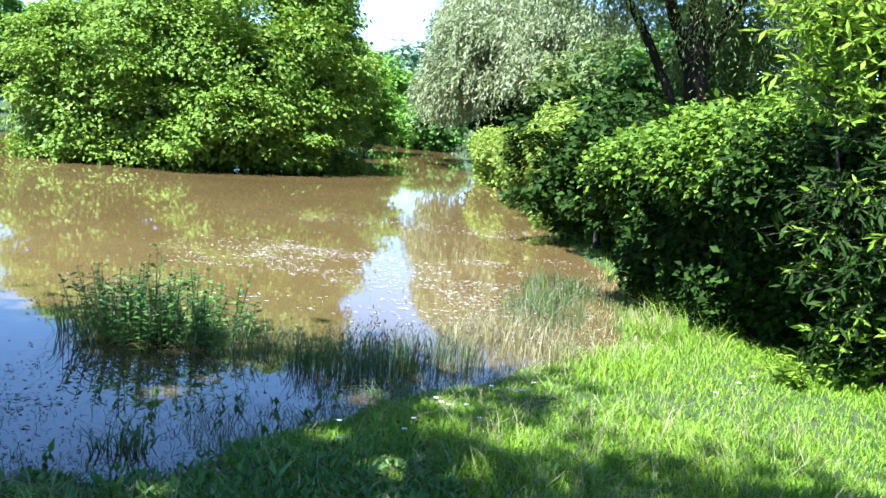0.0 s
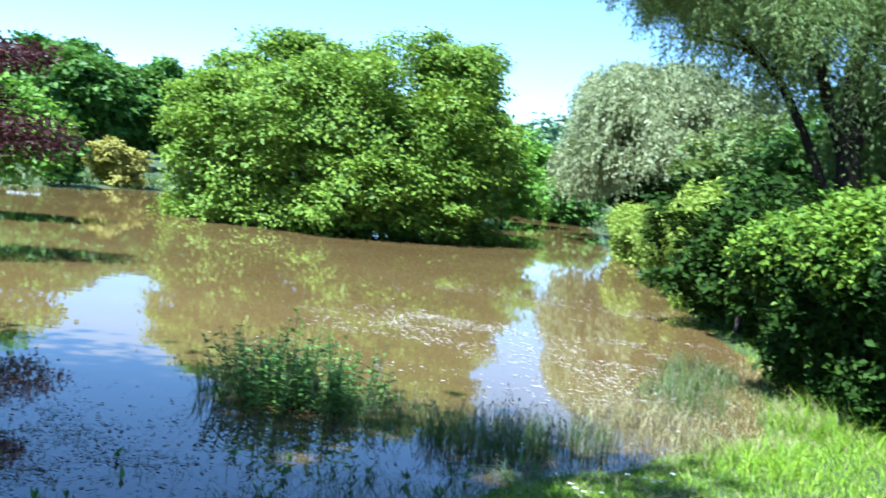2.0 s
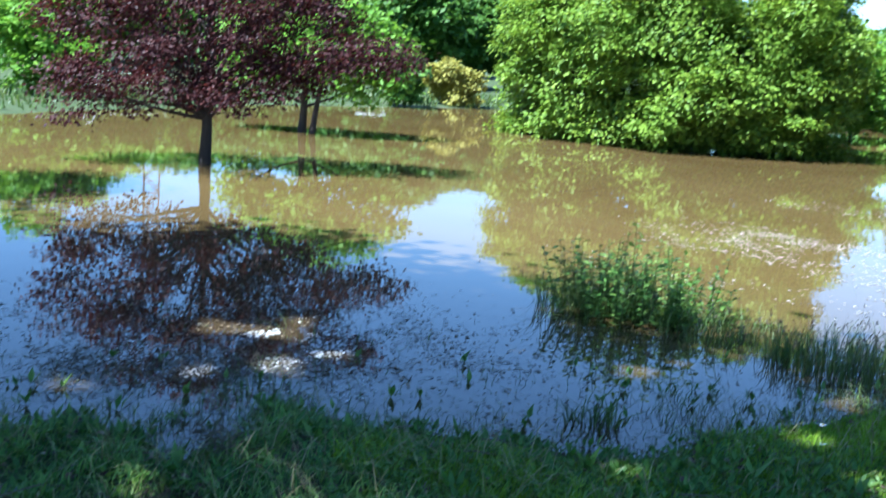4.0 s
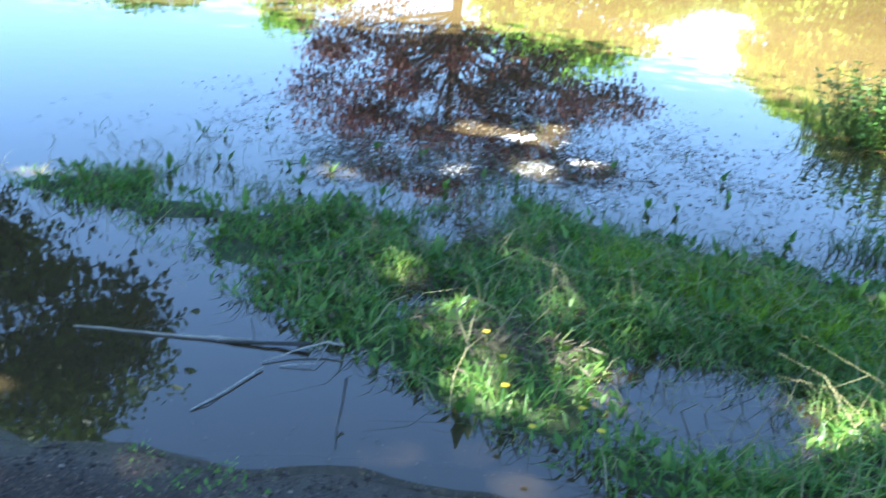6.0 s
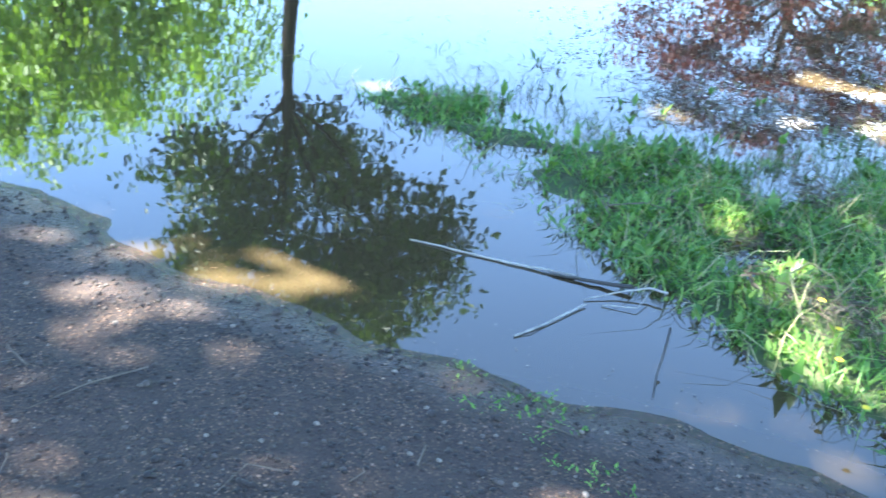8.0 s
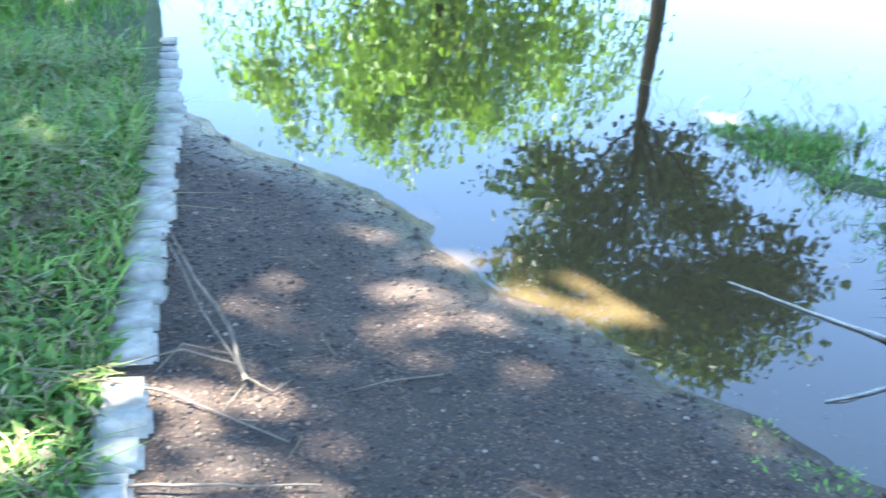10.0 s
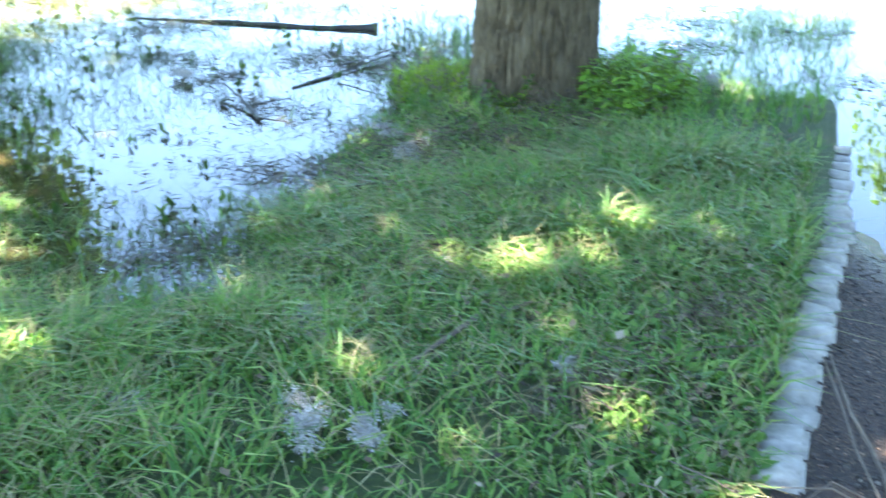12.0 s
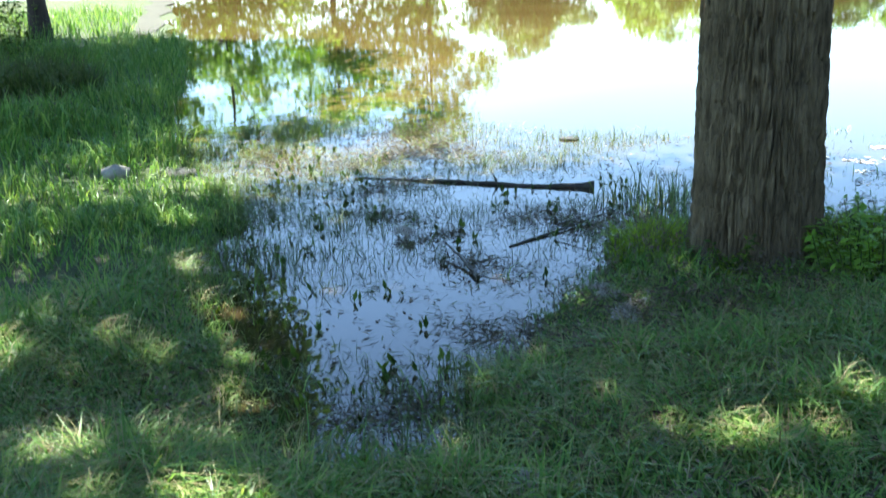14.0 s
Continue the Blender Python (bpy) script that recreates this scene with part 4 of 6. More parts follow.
# openings in the crown through which the sun falls on the ground
ON_PATH = [(-2.75, 1.3, 0.06), (-2.75, 1.15, 0.06), (-2.87, 1.26, 0.09), (-2.64, 1.37, 0.09), (-2.86, 1.03, 0.09), (-2.98, 0.94, 0.07), (-2.66, 0.78, 0.09), (-2.75, 0.66, 0.07), (-2.62, 0.4, 0.07), (-2.12, 1.09, 0.05), (-1.91, 1.65, 0.07), (-1.85, 1.9, 0.07), (-1.57, 1.97, 0.07), (-1.42, 2.08, 0.07), (-2.88, 2.14, 0.05), (-2.76, 1.99, 0.05), (-2.8, 0.9, 0.05), (-2.72, 1.08, 0.05), (-2.68, 1.22, 0.05), (-2.9, 1.14, 0.05), (-2.38, 0.72, 0.03), (-2.2, 0.5, 0.03), (-1.7, 0.6, 0.05), (-1.62, 0.72, 0.04), (-1.95, 1.2, 0.03), (-1.55, 1.35, 0.06), (-1.87, 1.74, 0.07), (-1.66, 1.9, 0.07), (-1.5, 1.84, 0.07), (-1.25, 2.1, 0.07), (-1.4, 1.35, 0.1)]
ON_VERGE = [(-1.54, 2.78, 0.127), (-1.46, 2.34, 0.106), (-0.76, 3.01, 0.137), (-0.9, 3.12, 0.106), (-1.58, 3.28, 0.084), (-0.98, 4.06, 0.106), (-1.3, 2.32, 0.084), (-1.5, 2.61, 0.095), (-0.78, 2.93, 0.106), (-1.53, 3.07, 0.074), (-1.6, 2.35, 0.106), (-1.4, 2.64, 0.106), (0.1, 5.6, 0.19), (-0.4, 5, 0.137), (-0.36, 5.8, 0.148), (-1.43, 5.66, 0.158), (0.14, 5.14, 0.106), (-0.08, 4.54, 0.106), (0.5, 5, 0.211)]
ON_SHALLOWS = [(-2.03, 2.75, 0.11), (-1.73, 2.58, 0.143), (-1.76, 3, 0.088), (-1.7, 2.43, 0.11), (-2.88, 2.92, 0.088), (-1.82, 3.08, 0.088), (-1.87, 2.79, 0.077), (-2.61, 2.84, 0.077), (-2.16, 3.24, 0.088), (-4.04, 2.64, 0.088), (-3.6, 4.85, 0.236), (-3.3, 4.95, 0.165), (-2.95, 4.45, 0.165), (-3.4, 5.25, 0.141), (-3.2, 4.1, 0.118), (-2.8, 4.8, 0.118), (-1.95, 2.56, 0.088), (-2.37, 2.87, 0.088), (-4.24, 2.45, 0.132), (-3.5, 3.55, 0.132)]
ON_LAWN = [(-2.35, -0.1, 0.09), (-3.25, -0.06, 0.06), (-3.36, -1.24, 0.1), (-2.66, -2.64, 0.11), (-2.16, -2.3, 0.12), (-1.97, -2.5, 0.1), (-2.67, -2.34, 0.09), (-2.17, -2.93, 0.13), (-2.24, -2.16, 0.12), (-2.57, -2.85, 0.09), (-2.31, -0.78, 0.09), (-2.05, -0.55, 0.1), (-2.92, -0.22, 0.07), (-2.78, -3.92, 0.15), (-3.3, -1.08, 0.08), (-2.58, -0.49, 0.07), (-2.03, -0.3, 0.1), (-3.21, -0.15, 0.05), (-2.5, -1.2, 0.08), (-3, -1.9, 0.09), (-3.3, -3.2, 0.1)]
BY_HOLLOW = [(-3.45, -0.98, 0.12), (-3.64, -0.73, 0.08), (-3.41, -0.51, 0.06), (-3.96, -0.41, 0.07), (-4.21, -4.25, 0.13), (-6.34, -0.54, 0.12), (-4.6, -1.83, 0.12), (-4.67, -2.2, 0.08), (-3.57, -0.77, 0.1), (-3.87, -0.73, 0.1), (-5.15, -6.6, 0.2), (-5.2, -6.15, 0.16), (-7.4, -5.4, 0.4), (-8.6, -6.2, 0.4), (-4.95, -6.55, 0.25), (-7.33, -7.96, 0.3), (-5.9, -7.45, 0.25), (-3.8, -3.7, 0.12), (-5, -5.2, 0.15)]
c = v.reshape(-1, 4, 3).mean(1) + [TX, TY, 0.05]
gx = c[:, 0] - SUN_DIR.x / SUN_DIR.z * c[:, 2]
gy = c[:, 1] - SUN_DIR.y / SUN_DIR.z * c[:, 2]
keep = np.ones(len(c), bool)
g = np.random.default_rng(133)
SPRINKLED = [(-7.5 + 6 * g.random(), -6.5 + 6 * g.random(), 0.03 + 0.055 * g.random()) for _ in range(60)]
ragged = 0.3 + 0.9 * value_noise(gx * 8 + 50, gy * 8 + 50, 9) + 0.5 * value_noise(gx * 22 + 50, gy * 22 + 50, 10)
for fx, fy, fr in ON_PATH + ON_VERGE + ON_SHALLOWS + ON_LAWN + BY_HOLLOW + SPRINKLED:
    keep &= np.hypot(gx - fx, gy - fy) > fr * 1.02 * ragged
n = int(keep.sum())
k4 = np.arange(n)[:, None] * 4
part("crown", tri_mesh("crown", v.reshape(-1, 4, 3)[keep].reshape(-1, 3), np.concatenate([k4 + [0, 1, 2], k4 + [0, 2, 3]])), L_WOOD, root)

# ---- grass ----
def blades(at, hgt, width, lean, g, curl=0.5):
    """Bent grass blades, three triangles each."""
    n = len(at)
    a = g.random(n) * 2 * np.pi
    out = np.stack([np.cos(a), np.sin(a), 0 * a], 1)
    side = np.stack([-np.sin(a), np.cos(a), 0 * a], 1)
    tw = g.normal(size=(n, 1)) * 0.6
    side = unit(side + out * tw)
    h, w, l = (np.asarray(q).reshape(-1, 1) * np.ones((n, 1)) for q in (hgt, width, lean))
    l = l * (0.3 + 1.2 * g.random((n, 1)))
    up = np.array([[0, 0, 1.0]])
    m = at + up * h * 0.6 + out * h * l * 0.35
    t = at + up * h * (1 - 0.35 * l * curl) + out * h * l * (0.8 + 0.4 * curl)
    v = np.stack([at - side * w / 2, at + side * w / 2, m + side * w * 0.42, m - side * w * 0.42, t], 1).reshape(-1, 3)
    k = np.arange(n)[:, None] * 5
    return v, np.concatenate([k + [0, 1, 2], k + [0, 2, 3], k + [3, 2, 4]])


def scatter(x0, x1, y0, y1, n, g):
    return x0 + (x1 - x0) * g.random(n), y0 + (y1 - y0) * g.random(n)


def on_way(px, py):
    return (py > kerb_line(px) - np.where(px < -4.6, 0.0, 0.055)) & (py < 2.2)


def sown(x0, x1, y0, y1, n, lo, hi, g, clump=0.0, deep_fade=0.5):
    """Places for plants where the land's edge distance lies between lo and hi; thinner under water."""
    px, py = scatter(x0, x1, y0, y1, n, g)
    s = land(px, py)
    keep = (s > lo) & (s < hi) & ~on_way(px, py)
    keep &= g.random(n) < np.where(s > 0, 1.0, np.exp(s / deep_fade))
    if clump:
        keep &= g.random(n) < np.clip(0.6 + clump * rough_noise(px * 1.7 + 3, py * 1.7), 0.25, 1)
    px, py, s = px[keep], py[keep], s[keep]
    return np.stack([px, py, np.maximum(height(px, py), -0.05)], 1), s


def grass(name, spots, hgt, width, lean, leaf, label, seed, even=False):
    g = np.random.default_rng(seed)
    n = len(spots)
    h = hgt * (0.45 + 0.9 * g.random(n)) * (1.0 if even else np.clip(0.5 + land(spots[:, 0], spots[:, 1]) / 0.5, 0.5, 1.0)) * np.clip(1 + 0.9 * rough_noise(spots[:, 0] * 2.5 + 7, spots[:, 1] * 2.5), 0.55, 2.0)
    return solo(name, tri_mesh(name, *blades(spots, h, width * (0.7 + 0.6 * g.random(n)), lean, g)), leaf, label, "grass", kind="stuff")


g = np.random.default_rng(201)
# mown lawn beside the hedge
p, s = sown(-2.0, 4.2, 3.4, 8.6, 240000, 0.0, 50, g, 0.3)
grass("lawn_grass", p, 0.055, 0.0055, 0.9, L_GRASS, "short bright green lawn grass", 211)
p, s = sown(0.8, 4.5, 6.0, 16, 16000, -0.05, 0.9, g)
grass("bank_grass", p, 0.16, 0.006, 0.8, L_GRASS, "longer green grass along the hedge foot", 212)
# lush verge between the path and the flood
p, s = sown(-5.0, 0.2, 2.2, 4.9, 30000, -0.4, 50, g, 1.0, 0.14)
grass("verge_grass", p, 0.06, 0.007, 1.2, L_VERGE, "lush tangled green verge grass", 213)
p, s = sown(0.2, 6, 2.2, 3.6, 26000, 0, 50, g, 0.5)
grass("verge_grass", p, 0.072, 0.008, 1.2, L_VERGE, "lush tangled green verge grass", 2131)
p, s = sown(-1.2, 6, -6, -0.1, 60000, 0, 50, g, 0.3)
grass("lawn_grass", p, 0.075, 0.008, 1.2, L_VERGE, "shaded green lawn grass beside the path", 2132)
# lawn under the big tree
p, s = sown(-5.2, -1.2, -4.6, -0.1, 78000, -0.06, 50, g, 0.7)
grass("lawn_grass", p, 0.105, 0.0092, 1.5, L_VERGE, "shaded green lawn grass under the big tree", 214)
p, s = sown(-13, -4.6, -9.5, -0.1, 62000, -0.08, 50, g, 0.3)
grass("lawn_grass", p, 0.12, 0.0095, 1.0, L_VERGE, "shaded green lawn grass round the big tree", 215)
p, s = sown(-5.2, -0.5, -10, -4.5, 26000, -0.06, 50, g, 0.3)
grass("lawn_grass", p, 0.11, 0.009, 1.0, L_VERGE, "shaded green lawn grass round the hollow", 2150)
p, s = sown(-26, -5, -32, -7, 34000, -0.1, 9, g, 0.4)
p = p[np.abs(p[:, 1] - 0.98 * p[:, 0] + 1.2) > 0.4 + 0.015 * np.abs(p[:, 0])]
grass("bank_grass", p, 0.28, 0.018, 0.8, L_VERGE, "rough long grass on the bank", 216)
p, s = sown(-17, -6, -18.5, -7, 60000, -0.15, 1.7, g, 0.6, 0.15)
grass("bank_grass", p, 0.2, 0.014, 1.0, L_VERGE, "rough grass along the flooded bank", 2163, True)
# grass along every water's edge
p, s = sown(-5.0, 0.0, 2.15, 4.9, 30000, -0.22, 0.2, g, 1.0, 0.12)
grass("shore_grass", p, 0.06, 0.006, 1.3, L_VERGE, "green grass leaning over the edge of the verge", 2160)
p, s = sown(-7.8, -2.2, -5.6, 0.05, 46000, -0.12, 0.25, g, 0.9, 0.12)
grass("shore_grass", p, 0.07, 0.0065, 1.3, L_VERGE, "green grass at the edge of the flooded hollow", 2161)
# grass standing in shallow water
p, s = sown(-4.8, 1.6, 3.0, 9.6, 44000, -2.2, 0.02, g, 1.0, 0.6)
grass("flooded_grass", p, 0.095, 0.004, 1.0, L_TALL, "thin grass standing in shallow water", 217, True)
p, s = sown(-9.5, -2.4, -8.5, -1.5, 120000, -3.5, 0.02, g, 0.8, 3.5)
grass("flooded_grass", p, 0.085, 0.0042, 1.1, L_TALL, "thin grass standing in the flooded hollow", 218, True)
p, s = sown(-9.5, -2.4, -8.5, -1.5, 26000, -0.8, 0.05, g, 0.8, 0.25)
grass("flooded_grass", p, 0.11, 0.006, 1.1, L_VERGE, "drowned lawn grass at the edge of the flooded hollow", 2180, True)
p, s = sown(-10.5, -6.2, -2.6, 0.0, 15000, -4.0, 0.02, g, 1.2, 2.2)
grass("flooded_grass", p, 0.12, 0.007, 1.0, L_VERGE, "sparse grass standing in the flood behind the big trunk", 2181, True)
px, py = scatter(-11.2, -6.4, 10.6, 16.2, 16000, g)
k = inside(px, py, [(-10.9, 12.4), (-8.5, 11.1), (-7.0, 13.6), (-7.1, 15.4), (-8.9, 15.8)]) + 0.5 * rough_noise(px, py) > 0
grass("flooded_grass", np.stack([px, py, 0 * px - 0.05], 1)[k], 0.09, 0.012, 0.8, L_VERGE, "green grass tips above the flood under a tree", 219)
p, s = sown(-34, 1, 4, 62, 60000, -0.05, 7, g, 0.3)
p = p[inside(p[:, 0], p[:, 1], FAR) > 0]
grass("bank_grass", p, 0.22, 0.045, 0.8, L_TALL, "long grass on the far bank", 2190)
# dry straw mixed in
p, s = sown(-0.2, 2.6, 6.0, 11.0, 16000, -0.5, 0.35, g, 0.5)
grass("dry_grass", p + [0, 0, 0.02], 0.13, 0.0045, 1.3, L_STRAW, "dry pale straw along the water's edge", 2201)
p, s = sown(-5.2, -1.2, -4.6, -0.1, 28000, -0.1, 50, g, 0.9)
grass("dry_grass", p + [0, 0, 0.02], 0.11, 0.004, 2.2, L_STRAW, "dry pale straw lying in the grass", 220)
p, s = sown(-5.0, 2.0, 2.2, 8, 11000, -0.6, 50, g, 0.6)
grass("dry_grass", p + [0, 0, 0.02], 0.12, 0.004, 1.8, L_STRAW, "dry pale straw lying in the grass", 221)


def herbs(name, spots, size, aspect, up, leaf, label, seed, per=4):
    """Low broad-leaved weeds: small rosettes of leaves."""
    g = np.random.default_rng(seed)
    n = len(spots) * per
    at = np.repeat(spots, per, 0) + g.normal(size=(n, 3)) * [0.012, 0.012, 0.004] + [0, 0, 0.02]
    a = g.random(n) * 6.28
    ax = unit(np.stack([np.cos(a), np.sin(a), up * (0.4 + 1.2 * g.random(n))], 1))
    nr = unit(np.stack([-np.cos(a) * up, -np.sin(a) * up, np.ones(n)], 1) + g.normal(size=(n, 3)) * 0.25)
    s = size * (0.5 + g.random(n))
    return solo(name, tri_mesh(name, *leaves(at, nr, ax, s, s * aspect, 0.2)), leaf, label, "weeds", kind="stuff")


p, s = sown(-4.8, 0.2, 2.25, 4.6, 4200, -0.1, 50, g, 0.9, 0.1)
herbs("verge_weeds", p, 0.044, 0.4, 1.0, L_NETTLE, "broad-leaved weeds among verge grass", 231)
p, s = sown(-4.8, 0.2, 2.25, 4.6, 150, -0.15, 50, g, 1.0, 0.15)
herbs("verge_docks", p, 0.075, 0.36, 1.9, L_NETTLE, "upright dock leaves in the verge", 2311, 4)
p, s = sown(-5.0, -1.4, -4.4, -0.14, 5200, 0.0, 50, g, 0.7)
herbs("lawn_weeds", p, 0.036, 0.5, 0.5, L_NETTLE, "clover and broad-leaved weeds in the lawn", 232)
px, py = scatter(-4.2, -1.3, -0.62, -0.14, 520, g)
herbs("kerb_weeds", np.stack([px, py, height(px, py)], 1), 0.04, 0.6, 0.6, L_NETTLE, "small green weeds along the kerb", 233)
px, py = -1.78 + 0.17 * g.normal(size=44), 1.47 + 0.07 * g.normal(size=44)
k = path_height(px, py) > 0.0
herbs("path_weeds", np.stack([px, py, path_height(px, py) - 0.012], 1)[k], 0.015, 0.4, 0.8, L_VERGE, "small weeds at the wet edge of the path", 234, 6)
p, s = sown(-8.0, -2.6, -7.0, -1.9, 1300, -1.6, 0.0, g, 0.6, 1.2)
p[:, 2] = -0.02
herbs("water_weeds", p, 0.05, 0.4, 1.8, L_HEDGE, "upright dock leaves standing in the flooded hollow", 235, 3)
p, s = sown(-4.6, 0.3, 3.2, 6.6, 420, -1.2, 0.0, g, 0.6, 0.7)
p[:, 2] = -0.02
herbs("water_weeds", p, 0.055, 0.4, 1.8, L_NETTLE, "upright dock leaves standing in shallow water", 236, 3)


# ---- tall plants in the shallows ----
def weed_clump(name, at, rx, ry, n, hgt, label, seed, leaf, size=0.055):
    g = np.random.default_rng(seed)
    root = thing(name, at, label, "plant")
    bits, la, ld = [], [], []
    for k in range(n):
        a, r = g.random() * 6.28, math.sqrt(g.random())
        q0 = np.array([math.cos(a) * rx * r, math.sin(a) * ry * r, -0.08])
        h = hgt * (0.4 + 0.75 * g.random()) * (1 - 0.3 * r)
        q1 = q0 + np.array([math.cos(a) * 0.12 * r + g.normal() * 0.05, math.sin(a) * 0.1 * r + g.normal() * 0.05, h])
        bits.append(tube([q0, (q0 + q1) / 2, q1], [0.005, 0.004, 0.002], 4))
        for u in np.linspace(0.25, 1.0, 12):
            for f in (0, math.pi):
                b = u * 17 + f + k
                la.append(q0 + (q1 - q0) * u)
                ld.append((math.cos(b), math.sin(b), 0.15))
    la, ld = np.array(la), unit(np.array(ld) + g.normal(size=(len(ld), 3)) * 0.2)
    nr = unit(g.normal(size=la.shape) * 0.3 + [0, 0, 1.0])
    s = size * (0.5 + 0.9 * g.random(len(la)))
    tagged(part("stalk_mass", tri_mesh("stalk_mass", *join(bits)), L_TALL, root), kind="stuff")
    part("foliage", tri_mesh("foliage", *leaves(la, nr, ld, s, s * 0.42, 0.2)), leaf, root)
    return root


def reed_tuft(name, at, rx, ry, n, hgt, leaf, label, seed, width=0.007, lean=0.5):
    g = np.random.default_rng(seed)
    root = thing(name, at, label, "grass tuft")
    a, r = g.random(n) * 6.28, np.sqrt(g.random(n))
    q = np.stack([np.cos(a) * rx * r, np.sin(a) * ry * r, 0 * a - 0.06], 1)
    v, f = blades(q, hgt * (0.4 + 0.7 * g.random(n)) * (1 - 0.3 * r), width, lean, g, 0.7)
    tagged(part("blade_mass", tri_mesh("blade_mass", v, f), leaf, root), kind="stuff")
    tip = v.reshape(-1, 5, 3)[:: 5, 4]
    m = len(tip)
    at = np.repeat(tip, 5, 0) + g.normal(size=(m * 5, 3)) * [0.006, 0.006, 0.02]
    s = 0.02 * (0.6 + g.random(m * 5))
    tagged(part("seed_head_mass", tri_mesh("seed_head_mass", *leaves(at, unit(g.normal(size=at.shape)), unit(g.normal(size=at.shape) * 0.4 + [0, 0, 1.0]), s, s * 0.3, 0.1)), L_SEED, root, "purplish brown seed heads"), kind="stuff")
    return root


weed_clump("weed_clump", (-1.92, 6.85, 0), 0.42, 0.38, 85, 0.62, "tall green weed clump standing in the flood water", 241, L_NETTLE)
weed_clump("weed_clump", (-1.6, 7.15, 0), 0.3, 0.35, 45, 0.55, "tall green weed clump standing in the flood water", 242, L_NETTLE)
reed_tuft("grass_tuft", (-2.15, 6.95, 0), 0.42, 0.35, 420, 0.55, L_TALL, "arching grass tuft at the edge of a weed clump", 243, 0.006, 0.9)
reed_tuft("grass_tuft", (-1.35, 6.75, 0), 0.3, 0.3, 200, 0.36, L_TALL, "arching grass tuft at the edge of a weed clump", 244, 0.006, 0.7)
reed_tuft("grass_tuft", (-0.5, 6.45, 0), 0.42, 0.32, 620, 0.42, L_TALL, "dark tall grass tuft standing in shallow water", 245, 0.006, 0.5)
reed_tuft("grass_tuft", (-0.95, 6.75, 0), 0.3, 0.3, 180, 0.28, L_TALL, "tall grass tuft standing in shallow water", 246, 0.006, 0.5)
reed_tuft("grass_tuft", (-0.1, 6.8, 0), 0.4, 0.4, 420, 0.36, L_TALL, "thin tall grass standing in shallow water", 247, 0.005, 0.4)
reed_tuft("grass_tuft", (0.45, 7.5, 0), 0.5, 0.6, 700, 0.34, L_STRAW, "pale thin grass standing in sunlit shallows", 248, 0.005, 0.5)
reed_tuft("grass_tuft", (0.75, 8.7, 0), 0.35, 0.8, 500, 0.36, L_TALL, "thin tall grass standing in sunlit shallows", 249, 0.006, 0.5)
reed_tuft("grass_tuft", (0.95, 9.9, 0), 0.35, 0.7, 420, 0.36, L_TALL, "grass tuft standing below the hedge", 250, 0.008, 0.6)
reed_tuft("grass_tuft", (-0.2, 5.75, 0.02), 0.14, 0.12, 160, 0.24, L_TALL, "arching tuft of long grass at the water's edge", 251, 0.006, 1.3)
reed_tuft("grass_tuft", (-1.35, 4.65, 0), 0.12, 0.1, 90, 0.28, L_TALL, "sparse grass tuft standing in the water", 252, 0.008, 0.7)
# grass skirts round the big trunk
reed_tuft("grass_tuft", (-5.72, -2.2, 0.05), 0.32, 0.24, 1300, 0.26, L_GRASS, "long green grass tuft at the foot of the big trunk", 253, 0.008, 0.8)
reed_tuft("grass_tuft", (-6.0, -1.08, 0.05), 0.45, 0.26, 1700, 0.36, L_GRASS, "long green grass tuft at the foot of the big trunk", 254, 0.008, 0.8)
reed_tuft("grass_tuft", (-5.42, -1.58, 0.05), 0.16, 0.22, 320, 0.2, L_GRASS, "short grass tuft at the foot of the big trunk", 255, 0.008, 0.8)
weed_clump("weed_clump", (-5.8, -1.08, 0.05), 0.34, 0.22, 90, 0.42, "leafy bright green weeds beside the big trunk", 256, L_LIME, 0.06)
reed_tuft("grass_tuft", (-5.35, -1.3, 0.05), 0.22, 0.3, 600, 0.2, L_VERGE, "green grass tuft in front of the big trunk", 2561, 0.008, 0.9)
reed_tuft("grass_tuft", (-5.38, -1.95, 0.05), 0.25, 0.3, 600, 0.22, L_VERGE, "green grass tuft in front of the big trunk", 2562, 0.008, 0.9)
weed_clump("weed_clump", (-5.42, -1.62, 0.05), 0.06, 0.06, 8, 0.34, "leafy green weeds beside the big trunk", 257, L_HEDGE, 0.05)
reed_tuft("grass_tuft", (-6.9, -2.75, 0.0), 0.45, 0.35, 130, 0.4, L_TALL, "thin tall grass in the water behind the big trunk", 258, 0.008, 0.5)
reed_tuft("grass_tuft", (-8.2, -2.2, 0.0), 0.5, 0.4, 420, 0.4, L_TALL, "thin tall grass in the water behind the big trunk", 259, 0.009, 0.5)
weed_clump("weed_clump", (2.35, 6.7, 0.06), 0.13, 0.1, 16, 0.32, "small leafy sapling in front of the hedge", 260, L_PEACH, 0.075)
reed_tuft("grass_tuft", (-8.9, -11.6, 0.1), 0.9, 0.9, 2600, 0.75, L_TALL, "tall lush grass on the bank", 261, 0.016, 0.7)
reed_tuft("grass_tuft", (-11.0, -14.6, 0.1), 1.0, 1.2, 2600, 0.8, L_VERGE, "tall lush grass on the bank", 2611, 0.018, 0.7)
weed_clump("weed_clump", (-10.6, -15.4, 0.1), 1.3, 1.5, 130, 1.9, "dark tall nettles and shrubs on the bank", 262, L_HEDGE, 0.1)
reed_tuft("grass_tuft", (-7.3, -9.6, 0.05), 0.6, 0.7, 1500, 0.5, L_VERGE, "tall lush grass on the bank", 263, 0.014, 0.7)


